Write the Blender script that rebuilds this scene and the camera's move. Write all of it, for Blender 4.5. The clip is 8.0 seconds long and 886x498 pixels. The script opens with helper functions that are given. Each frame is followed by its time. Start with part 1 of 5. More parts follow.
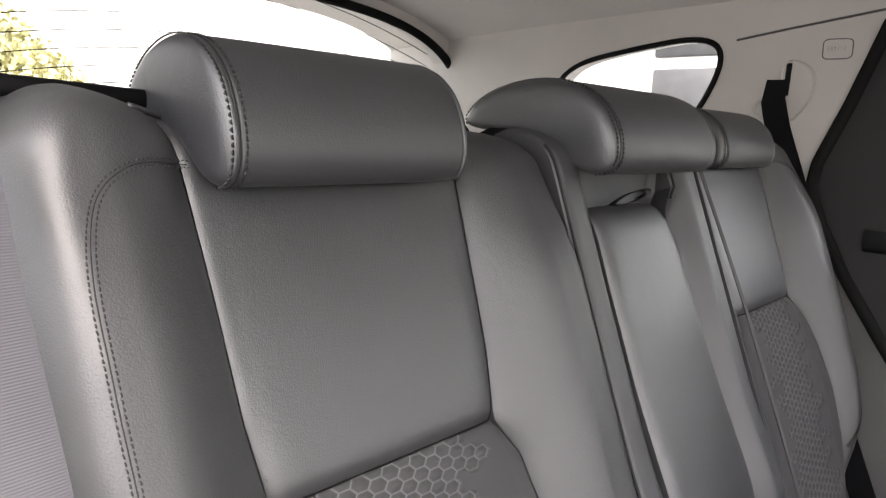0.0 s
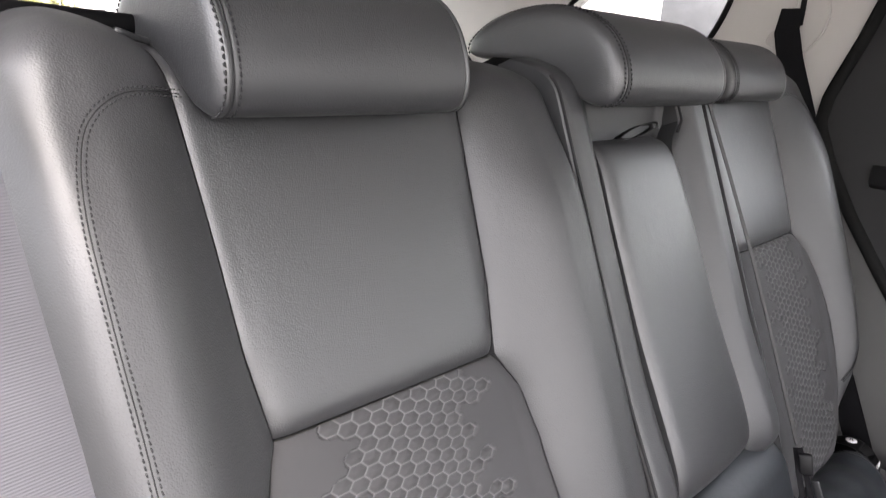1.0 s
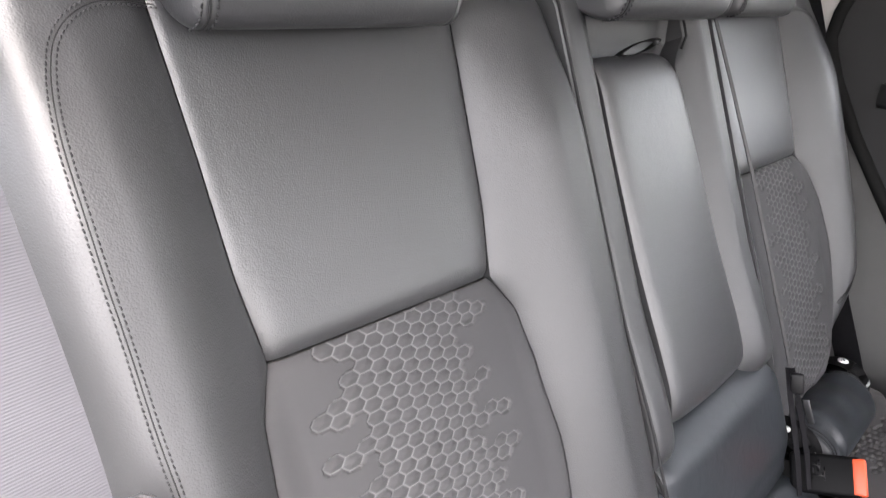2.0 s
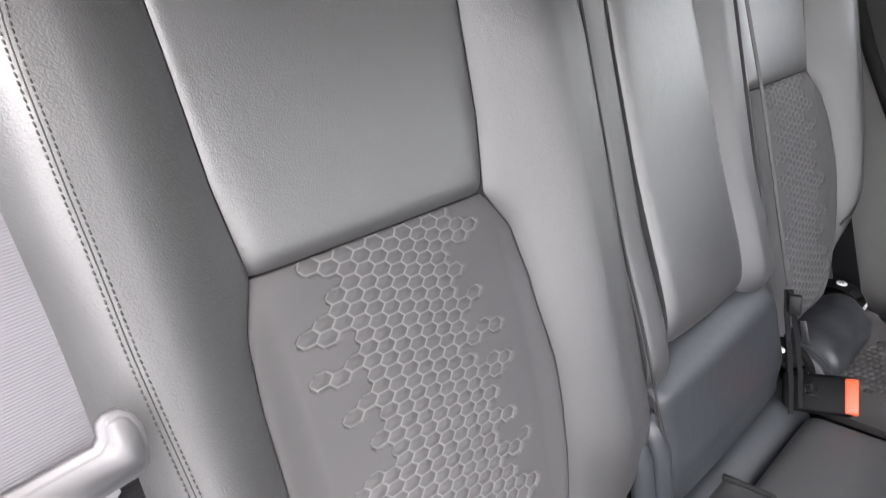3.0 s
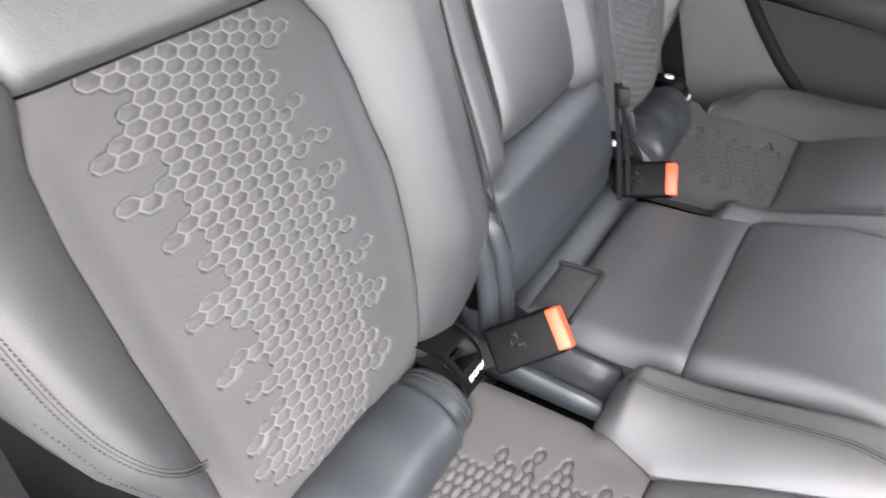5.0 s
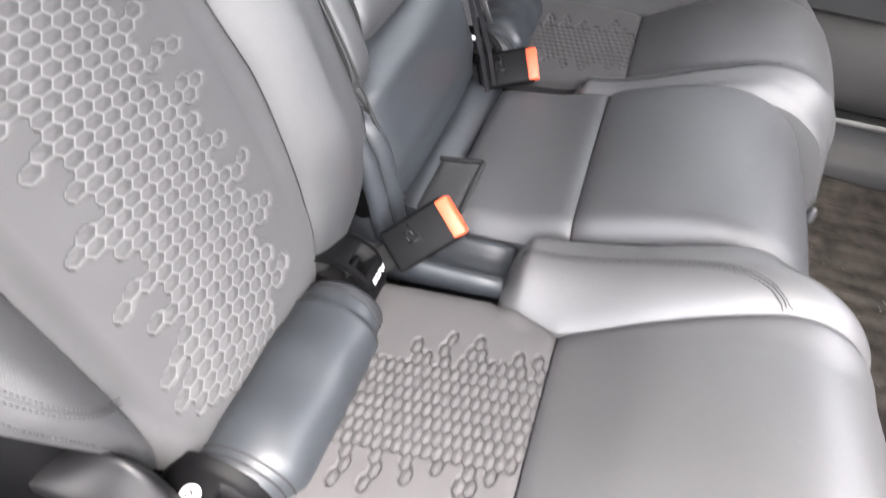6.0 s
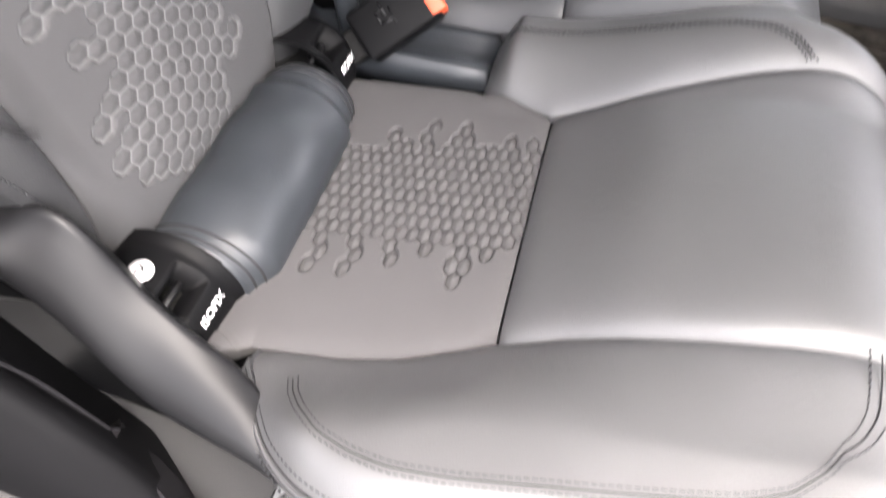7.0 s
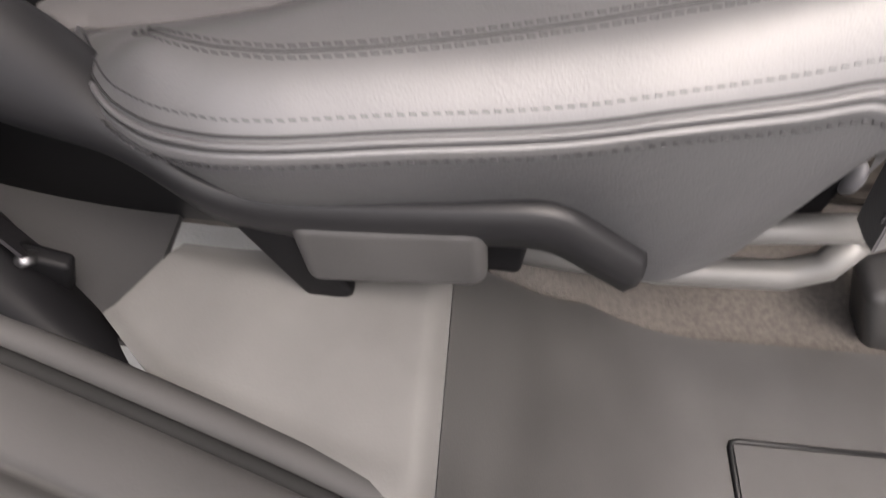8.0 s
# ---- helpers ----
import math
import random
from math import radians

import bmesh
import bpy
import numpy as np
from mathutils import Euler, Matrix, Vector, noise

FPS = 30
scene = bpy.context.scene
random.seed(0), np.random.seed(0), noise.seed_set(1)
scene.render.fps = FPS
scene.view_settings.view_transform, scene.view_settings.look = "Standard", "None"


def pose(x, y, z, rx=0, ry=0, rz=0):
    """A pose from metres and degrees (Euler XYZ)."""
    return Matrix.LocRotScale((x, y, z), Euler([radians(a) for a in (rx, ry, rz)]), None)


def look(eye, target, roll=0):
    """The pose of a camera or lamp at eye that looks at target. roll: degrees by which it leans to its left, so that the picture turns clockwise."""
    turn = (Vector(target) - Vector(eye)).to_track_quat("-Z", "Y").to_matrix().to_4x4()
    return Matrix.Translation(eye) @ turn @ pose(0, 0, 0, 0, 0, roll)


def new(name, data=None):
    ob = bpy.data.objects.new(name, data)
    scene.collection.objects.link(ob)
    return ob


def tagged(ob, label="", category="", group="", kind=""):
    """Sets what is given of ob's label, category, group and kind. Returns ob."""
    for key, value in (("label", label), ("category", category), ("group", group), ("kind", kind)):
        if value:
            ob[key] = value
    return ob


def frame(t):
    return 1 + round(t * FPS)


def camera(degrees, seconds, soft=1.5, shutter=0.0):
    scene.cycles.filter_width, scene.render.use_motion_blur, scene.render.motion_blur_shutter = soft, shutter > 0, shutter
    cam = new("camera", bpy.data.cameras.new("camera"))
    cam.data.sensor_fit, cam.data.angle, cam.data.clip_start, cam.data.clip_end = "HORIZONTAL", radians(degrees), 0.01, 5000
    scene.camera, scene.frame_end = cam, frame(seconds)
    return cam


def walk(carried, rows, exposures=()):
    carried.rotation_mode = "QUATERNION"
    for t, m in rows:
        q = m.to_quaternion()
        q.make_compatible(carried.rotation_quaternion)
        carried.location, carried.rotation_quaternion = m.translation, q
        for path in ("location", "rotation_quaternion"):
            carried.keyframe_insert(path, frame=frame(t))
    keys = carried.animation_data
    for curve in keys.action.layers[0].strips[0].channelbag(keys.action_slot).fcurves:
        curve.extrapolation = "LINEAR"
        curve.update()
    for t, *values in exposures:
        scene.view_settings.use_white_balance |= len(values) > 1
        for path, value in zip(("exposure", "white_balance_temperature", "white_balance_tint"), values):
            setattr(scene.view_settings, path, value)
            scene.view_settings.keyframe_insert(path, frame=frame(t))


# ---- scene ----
cam = camera(67.6, 8.0, 1.2, 0.4)
PATH = [
    (0, (-0.309, -0.163, 1.028), (1.094, 1.217, 0.672), 2.7),
    (0.5, (-0.308, -0.161, 1.028), (1.084, 1.206, 0.59), 2.8),
    (1, (-0.303, -0.158, 1.025), (1.072, 1.189, 0.481), 2.9),
    (1.5, (-0.298, -0.159, 1.023), (1.057, 1.161, 0.374), 3.0),
    (1.7, (-0.297, -0.158, 1.021), (1.05, 1.15, 0.333), 2.8),
    (3, (-0.277, -0.15, 1.001), (0.994, 1.067, 0.051), 2.9),
    (3.5, (-0.271, -0.153, 0.991), (0.965, 1.021, -0.056), 2.9),
    (4, (-0.26, -0.166, 0.979), (0.944, 0.948, -0.164), 2.9),
    (4.5, (-0.259, -0.17, 0.972), (0.987, 0.793, -0.261), 3.1),
    (4.7, (-0.256, -0.173, 0.981), (1.009, 0.69, -0.305), 4.6),
    (5.8, (-0.264, -0.177, 0.968), (1.088, 0.211, -0.454), 5.9),
    (6, (-0.283, -0.183, 0.956), (1.052, 0.148, -0.496), 6.4),
    (6.5, (-0.321, -0.199, 0.904), (0.951, 0.034, -0.621), 7.9),
    (7, (-0.329, -0.19, 0.82), (0.862, -0.031, -0.779), 9.3),
    (7.2, (-0.345, -0.191, 0.788), (0.792, -0.075, -0.854), 9.3),
    (7.5, (-0.381, -0.211, 0.713), (0.782, -0.119, -0.911), 7.9),
    (7.8, (-0.403, -0.225, 0.65), (0.763, -0.207, -0.975), 7.2),
    (8, (-0.407, -0.229, 0.622), (0.732, -0.254, -1.022), 7.2),
]
EXPOSURES = [(0.0, 1.5, 7000, 15), (0.5, 1.55, 6900, 15), (1.5, 2.05, 6800, 15), (3.0, 2.2, 6750, 14), (4.5, 2.5, 6750, 13.5), (6.0, 2.87, 6750, 13), (6.5, 2.7, 6800, 14), (7.2, 2.0, 6900, 14.5), (8.0, 1.15, 7100, 16.5)]
walk(cam, [(t, look(eye, target, roll)) for t, eye, target, roll in PATH], EXPOSURES)

# ---- daylight ----
world = bpy.data.worlds.new("daylight")
scene.world = world
world.use_nodes = True
wn = world.node_tree.nodes
sky = wn.new("ShaderNodeTexSky")
sky.sky_type, sky.sun_disc = "NISHITA", False
sky.sun_elevation, sky.sun_rotation = radians(62), radians(218)
sky.air_density, sky.dust_density = 1.0, 4.0
wn["Background"].inputs["Strength"].default_value = 0.15
veil = wn.new("ShaderNodeHueSaturation")
veil.inputs["Saturation"].default_value = 0.3
veil.inputs["Value"].default_value = 2.8
world.node_tree.links.new(sky.outputs[0], veil.inputs["Color"])
world.node_tree.links.new(veil.outputs[0], wn["Background"].inputs["Color"])
sun_data = bpy.data.lights.new("sun", "SUN")
sun_data.energy, sun_data.angle, sun_data.color = 1.0, radians(55), (1.0, 0.96, 0.91)
sun = new("sun", sun_data)
sun.matrix_world = look((-2.2, -2.8, 6.6), (0, 0, 0))


# ---- materials ----
def material(name, color, rough=0.5, metal=0.0, grain=None, grain_size=0.002, relief=0.3, mottle=0.12, mottle_size=0.15,
             spec=0.5, sheen=0.0, coat=0.0, color2=None, attribute=None, attribute_color=None):
    """A surface with a fine grain (relief) and broad colour and gloss variation, sized in metres."""
    m = bpy.data.materials.new(name)
    m.use_nodes = True
    nt = m.node_tree
    n, link = nt.nodes, nt.links.new
    b = n["Principled BSDF"]
    b.inputs["Metallic"].default_value = metal
    b.inputs["Specular IOR Level"].default_value = spec
    b.inputs["Sheen Weight"].default_value = sheen
    b.inputs["Coat Weight"].default_value = coat
    tc = n.new("ShaderNodeTexCoord")
    big = n.new("ShaderNodeTexNoise")
    big.inputs["Scale"].default_value, big.inputs["Detail"].default_value = 1 / mottle_size, 5
    link(tc.outputs["Object"], big.inputs["Vector"])
    ramp = n.new("ShaderNodeMapRange")
    ramp.inputs["From Min"].default_value, ramp.inputs["From Max"].default_value = 0.3, 0.7
    link(big.outputs["Fac"], ramp.inputs["Value"])
    mix = n.new("ShaderNodeMix")
    mix.data_type = "RGBA"
    lo = tuple(c * (1 - mottle) for c in color)
    hi = color2 or tuple(min(1, c * (1 + mottle)) for c in color)
    mix.inputs["A"].default_value, mix.inputs["B"].default_value = (*lo, 1), (*hi, 1)
    link(ramp.outputs["Result"], mix.inputs["Factor"])
    out = mix.outputs["Result"]
    if attribute:
        at = n.new("ShaderNodeAttribute")
        at.attribute_name = attribute
        mx = n.new("ShaderNodeMix")
        mx.data_type = "RGBA"
        link(at.outputs["Fac"], mx.inputs["Factor"])
        link(out, mx.inputs["A"])
        mx.inputs["B"].default_value = (*attribute_color, 1)
        out = mx.outputs["Result"]
    link(out, b.inputs["Base Color"])
    rr = n.new("ShaderNodeMapRange")
    rr.inputs["To Min"].default_value, rr.inputs["To Max"].default_value = max(0.02, rough - 0.05), min(1, rough + 0.06)
    link(big.outputs["Fac"], rr.inputs["Value"])
    link(rr.outputs["Result"], b.inputs["Roughness"])
    if grain:
        bump = n.new("ShaderNodeBump")
        bump.inputs["Strength"].default_value, bump.inputs["Distance"].default_value = relief, grain_size * 0.25
        if grain == "pebble":
            warp = n.new("ShaderNodeTexNoise")
            warp.inputs["Scale"].default_value, warp.inputs["Detail"].default_value = 0.35 / grain_size, 3
            link(tc.outputs["Object"], warp.inputs["Vector"])
            add = n.new("ShaderNodeMixRGB")
            add.blend_type, add.inputs["Fac"].default_value = "ADD", grain_size * 0.9
            link(tc.outputs["Object"], add.inputs[1])
            link(warp.outputs["Color"], add.inputs[2])
            vo = n.new("ShaderNodeTexVoronoi")
            vo.feature = "SMOOTH_F1"
            vo.inputs["Scale"].default_value = 1 / grain_size
            link(add.outputs[0], vo.inputs["Vector"])
            inv = n.new("ShaderNodeMath")
            inv.operation, inv.inputs[0].default_value = "SUBTRACT", 1.0
            link(vo.outputs["Distance"], inv.inputs[1])
            link(inv.outputs[0], bump.inputs["Height"])
            broad = n.new("ShaderNodeTexNoise")
            broad.inputs["Scale"].default_value, broad.inputs["Detail"].default_value = 0.06 / grain_size, 4
            broad.inputs["Distortion"].default_value = 0.8
            link(tc.outputs["Object"], broad.inputs["Vector"])
            swell = n.new("ShaderNodeBump")
            swell.inputs["Strength"].default_value, swell.inputs["Distance"].default_value = 0.16, 0.0022
            link(broad.outputs["Fac"], swell.inputs["Height"])
            link(swell.outputs["Normal"], bump.inputs["Normal"])
        elif grain == "twill":
            wv = n.new("ShaderNodeTexWave")
            wv.bands_direction = "DIAGONAL"
            wv.inputs["Scale"].default_value, wv.inputs["Distortion"].default_value = 0.35 / grain_size, 0.6
            link(tc.outputs["Object"], wv.inputs["Vector"])
            link(wv.outputs["Fac"], bump.inputs["Height"])
        elif grain == "ribs":
            wv = n.new("ShaderNodeTexWave")
            wv.bands_direction = "Z"
            wv.inputs["Scale"].default_value, wv.inputs["Distortion"].default_value = 0.31 / grain_size, 0.15
            link(tc.outputs["Object"], wv.inputs["Vector"])
            link(wv.outputs["Fac"], bump.inputs["Height"])
        else:
            no = n.new("ShaderNodeTexNoise")
            no.inputs["Scale"].default_value, no.inputs["Detail"].default_value = 1 / grain_size, 4
            link(tc.outputs["Object"], no.inputs["Vector"])
            link(no.outputs["Fac"], bump.inputs["Height"])
        link(bump.outputs["Normal"], b.inputs["Normal"])
    return m


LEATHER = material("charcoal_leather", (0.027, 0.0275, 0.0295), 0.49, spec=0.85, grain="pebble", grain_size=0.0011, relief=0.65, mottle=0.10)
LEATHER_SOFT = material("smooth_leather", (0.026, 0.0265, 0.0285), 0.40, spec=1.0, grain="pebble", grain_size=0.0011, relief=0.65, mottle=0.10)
# The backrests' leather made paler: daylight falling on the cushions is painted in
LEATHER_LIT = material("lit_cushion_leather", (0.058, 0.0575, 0.0595), 0.47, spec=0.75, grain="pebble", grain_size=0.0011, relief=0.45, mottle=0.10)
VINYL = material("slate_vinyl", (0.022, 0.025, 0.029), 0.38, spec=0.45, grain="pebble", grain_size=0.0012, relief=0.25, mottle=0.1)
# Backrest cloth: light caught by the honeycomb grooves is painted as pale lines
FABRIC_LIT_LINES = material("fabric_lit_grooves", (0.044, 0.044, 0.046), 0.75, grain="twill", grain_size=0.0007, relief=0.35, mottle=0.08, sheen=0.05, spec=0.25,
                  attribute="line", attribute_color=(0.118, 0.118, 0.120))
# Same cloth on the cushion, lightened as if lit, groove shade painted near black
FABRIC_SHADED_LINES = material("fabric_shaded_grooves", (0.056, 0.054, 0.055), 0.75, grain="twill", grain_size=0.0007, relief=0.35, mottle=0.08, sheen=0.05, spec=0.25,
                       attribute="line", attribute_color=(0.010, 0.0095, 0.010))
THREAD = material("dark_thread", (0.013, 0.013, 0.015), 0.6, mottle=0.2)
# Same leather on the middle cushion, with weaker daylight painted in
LEATHER_MID = material("half_lit_leather", (0.048, 0.049, 0.052), 0.46, spec=0.5, grain="pebble", grain_size=0.0012, relief=0.4, mottle=0.10)
CREASE = material("dark_seam", (0.007, 0.007, 0.008), 0.8)
PLASTIC = material("black_plastic", (0.003, 0.003, 0.0034), 0.5, spec=0.09, grain="noise", grain_size=0.0012, relief=0.25)
TRIM = material("grey_plastic", (0.006, 0.006, 0.0068), 0.45, grain="noise", grain_size=0.001, relief=0.22, spec=0.28)
SIDE = material("side_trim_plastic", (0.085, 0.084, 0.083), 0.5, grain="noise", grain_size=0.0012, relief=0.2)
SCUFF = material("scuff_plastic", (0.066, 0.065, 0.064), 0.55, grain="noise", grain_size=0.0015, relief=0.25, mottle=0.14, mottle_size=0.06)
# Darker grey plastic; on the foot slope it paints shade over the sill's plastic
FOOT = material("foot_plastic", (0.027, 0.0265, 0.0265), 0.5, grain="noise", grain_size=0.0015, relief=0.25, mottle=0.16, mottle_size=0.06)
RUBBER = material("black_rubber", (0.008, 0.008, 0.008), 0.8, spec=0.12, mottle=0.2)
BODY = material("grey_door_frame", (0.030, 0.0295, 0.0295), 0.62, grain="noise", grain_size=0.002, relief=0.2, mottle=0.15, spec=0.15)
PILLAR = material("light_grey_pillar", (0.52, 0.50, 0.475), 0.6, grain="noise", grain_size=0.0015, relief=0.2, mottle=0.04)
LINER = material("grey_headliner", (0.50, 0.485, 0.46), 0.9, grain="noise", grain_size=0.002, relief=0.3, mottle=0.05)
WEB = material("belt_webbing", (0.062, 0.062, 0.071), 0.65, grain="ribs", grain_size=0.0014, relief=0.45, mottle=0.14, sheen=0.08)
GREY_SHELL = material("grey_moulding", (0.075, 0.075, 0.080), 0.45, spec=0.3, grain="noise", grain_size=0.002, relief=0.1)
STEEL = material("bright_steel", (0.16, 0.16, 0.166), 0.4, 1.0, mottle=0.06)
TUBE = material("painted_tube", (0.080, 0.079, 0.077), 0.42, mottle=0.1)
DARK_TRIM = material("black_trim", (0.004, 0.004, 0.0045), 0.55, spec=0.08, grain="noise", grain_size=0.0012, relief=0.2)
WEB_DARK = material("dark_webbing", (0.0095, 0.0092, 0.0105), 0.8, grain="ribs", grain_size=0.0016, relief=0.5, mottle=0.15, spec=0.08)
ORANGE = material("orange_button", (0.62, 0.075, 0.025), 0.4, mottle=0.04)
WHITE = material("white_print", (0.8, 0.8, 0.8), 0.5, mottle=0.03)
CARPET = material("brown_carpet", (0.050, 0.044, 0.039), 0.95, grain="noise", grain_size=0.003, relief=1.0, mottle=0.3, mottle_size=0.006, sheen=0.1)
MAT = material("ribbed_mat", (0.013, 0.011, 0.010), 0.9, grain="noise", grain_size=0.003, relief=0.6, mottle=0.35, mottle_size=0.035, spec=0.15, color2=(0.040, 0.035, 0.030))
DOOR = material("dark_door_trim", (0.020, 0.020, 0.021), 0.6, grain="noise", grain_size=0.0015, relief=0.3, spec=0.3)
ASPHALT = material("asphalt", (0.200, 0.200, 0.200), 0.9, grain="noise", grain_size=0.008, relief=0.8, mottle=0.25, mottle_size=0.4)
PLASTER = material("white_plaster", (0.80, 0.79, 0.76), 0.8, grain="noise", grain_size=0.01, relief=0.2, mottle=0.04)
LEAF = material("olive_leaf", (0.420, 0.400, 0.200), 0.6, mottle=0.4, mottle_size=0.2)
GLASS = bpy.data.materials.new("clear_glass")
GLASS.use_nodes = True
gb = GLASS.node_tree.nodes["Principled BSDF"]
gb.inputs["Transmission Weight"].default_value, gb.inputs["Roughness"].default_value, gb.inputs["IOR"].default_value = 1.0, 0.0, 1.02
gb.inputs["Base Color"].default_value = (0.95, 0.97, 0.95, 1)


# ---- helpers for building ----
def smooth(a, b, x):
    t = np.clip((x - a) / (b - a), 0, 1)
    return t * t * (3 - 2 * t)


def spaced(n, sharp=0.6):
    """n + 1 steps from 0 to 1, closer together at both ends."""
    k = np.linspace(0, 1, n + 1)
    return (1 - sharp) * k + sharp * (1 - np.cos(np.pi * k)) / 2


def thing(name, base, label, category, group="", kind=""):
    ob = new(name)
    ob.location = base
    ob.empty_display_size = 0.05
    return tagged(ob, label, category, group, kind)


def world_base(ob):
    v = Vector(ob.location)
    return v + world_base(ob.parent) if ob.parent else v


def hang(name, me, mat, parent, label="", smooth_faces=True, kind=""):
    """Links a mesh that is given in world places as one part under parent."""
    me.materials.append(mat)
    if smooth_faces:
        me.polygons.foreach_set("use_smooth", [True] * len(me.polygons))
    ob = new(name, me)
    if parent:
        me.transform(Matrix.Translation(-world_base(parent)))
        ob.parent = parent
    return tagged(ob, label, kind=kind)


def part(name, bm, mat, parent, label="", smooth_faces=True, kind=""):
    me = bpy.data.meshes.new(name)
    bm.normal_update()
    bm.to_mesh(me)
    bm.free()
    return hang(name, me, mat, parent, label, smooth_faces, kind)


def from_arrays(name, verts, faces):
    me = bpy.data.meshes.new(name)
    me.from_pydata([tuple(v) for v in verts], [], [tuple(f) for f in faces])
    me.update()
    return me


def grid_faces(nu, nv, start=0):
    i = np.arange((nu - 1) * (nv - 1))
    r, c = i // (nu - 1), i % (nu - 1)
    a = start + r * nu + c
    return np.stack([a, a + 1, a + nu + 1, a + nu], 1)


def sheet(name, pts, mat, parent, down, depth, label="", line=None, kind=""):
    """A cushioned panel: a curved top from a grid of points (rows, columns, 3), with walls that go down round its edge."""
    nv, nu, _ = pts.shape
    top = pts.reshape(-1, 3)
    faces = grid_faces(nu, nv).tolist()
    ids = np.arange(nu * nv).reshape(nv, nu)
    rim = np.concatenate([ids[0, :-1], ids[:-1, -1], ids[-1, :0:-1], ids[:0:-1, 0]])
    upper = top[rim]
    lower = upper + np.asarray(down, float) * depth
    k, m = len(top), len(rim)
    verts = [top, upper, lower]
    for i in range(m):
        j = (i + 1) % m
        faces.append((k + i, k + m + i, k + m + j, k + j))
    if len(top) < 12000:
        start = k + 2 * m
        verts.append(top + np.asarray(down, float) * depth)
        faces += (grid_faces(nu, nv, start)[:, ::-1]).tolist()
    else:
        faces.append(tuple(k + m + i for i in range(m)))
    verts = np.concatenate(verts)
    me = from_arrays(name, verts, faces)
    if line is not None:
        at = me.attributes.new("line", "FLOAT", "POINT")
        at.data.foreach_set("value", np.concatenate([line.ravel(), np.zeros(len(verts) - k)]).astype(np.float32))
    ob = hang(name, me, mat, parent, label, kind=kind)
    n_top = (nu - 1) * (nv - 1)
    flags = np.zeros(len(me.polygons), bool)
    flags[:n_top] = True
    me.polygons.foreach_set("use_smooth", flags)
    return ob


def tube_mesh(points, radius, sides=8, cap=True):
    """A round bar along points; radius may be one number or one for each point."""
    p = np.array(points, float)
    rad = np.broadcast_to(np.asarray(radius, float), (len(p),))
    tan = np.gradient(p, axis=0)
    tan /= np.linalg.norm(tan, axis=1)[:, None] + 1e-12
    ref = np.array([0, 0, 1.0]) if abs(tan[0][2]) < 0.9 else np.array([1.0, 0, 0])
    verts = []
    for a, t, r in zip(p, tan, rad):
        s = np.cross(t, ref)
        s /= np.linalg.norm(s) + 1e-12
        ref = np.cross(s, t)
        for k in range(sides):
            th = 2 * np.pi * k / sides
            verts.append(a + r * (np.cos(th) * s + np.sin(th) * ref))
    faces = []
    for i in range(len(p) - 1):
        for k in range(sides):
            j = (k + 1) % sides
            faces.append((i * sides + k, i * sides + j, (i + 1) * sides + j, (i + 1) * sides + k))
    if cap:
        faces.append(tuple(range(sides - 1, -1, -1)))
        faces.append(tuple((len(p) - 1) * sides + k for k in range(sides)))
    return verts, faces


def tube(name, points, radius, mat, parent, label="", sides=8):
    return hang(name, from_arrays(name, *tube_mesh(points, radius, sides)), mat, parent, label)


def loft(name, rings, mat, parent, label="", closed=True, cap=True):
    """A skin over rings of points, all with the same count."""
    rings = np.array(rings, float)
    n, m, _ = rings.shape
    faces = []
    for i in range(n - 1):
        for k in range(m if closed else m - 1):
            j = (k + 1) % m
            faces.append((i * m + k, i * m + j, (i + 1) * m + j, (i + 1) * m + k))
    if cap and closed:
        faces.append(tuple(range(m - 1, -1, -1)))
        faces.append(tuple((n - 1) * m + k for k in range(m)))
    return hang(name, from_arrays(name, rings.reshape(-1, 3), faces), mat, parent, label)


def box(name, size, m, mat, parent, label="", bevel=0.003, taper=(1, 1), segments=3):
    """A rounded block of that size, its middle at the pose m; taper narrows its far end along local y."""
    bm = bmesh.new()
    bmesh.ops.create_cube(bm, size=1)
    for v in bm.verts:
        k = 1 if v.co.y < 0 else 0
        f = (1, 1) if k else taper
        v.co = Vector((v.co.x * size[0] * f[0], v.co.y * size[1], v.co.z * size[2] * f[1]))
    if bevel:
        bmesh.ops.bevel(bm, geom=bm.edges[:], offset=bevel, segments=segments, profile=0.5, affect="EDGES")
    bm.transform(m)
    return part(name, bm, mat, parent, label)


def resample(points, step):
    p = np.array(points, float)
    d = np.r_[0, np.cumsum(np.linalg.norm(np.diff(p, axis=0), axis=1))]
    n = max(2, int(d[-1] / step) + 1)
    s = np.linspace(0, d[-1], n)
    return np.stack([np.interp(s, d, p[:, k]) for k in range(3)], 1)


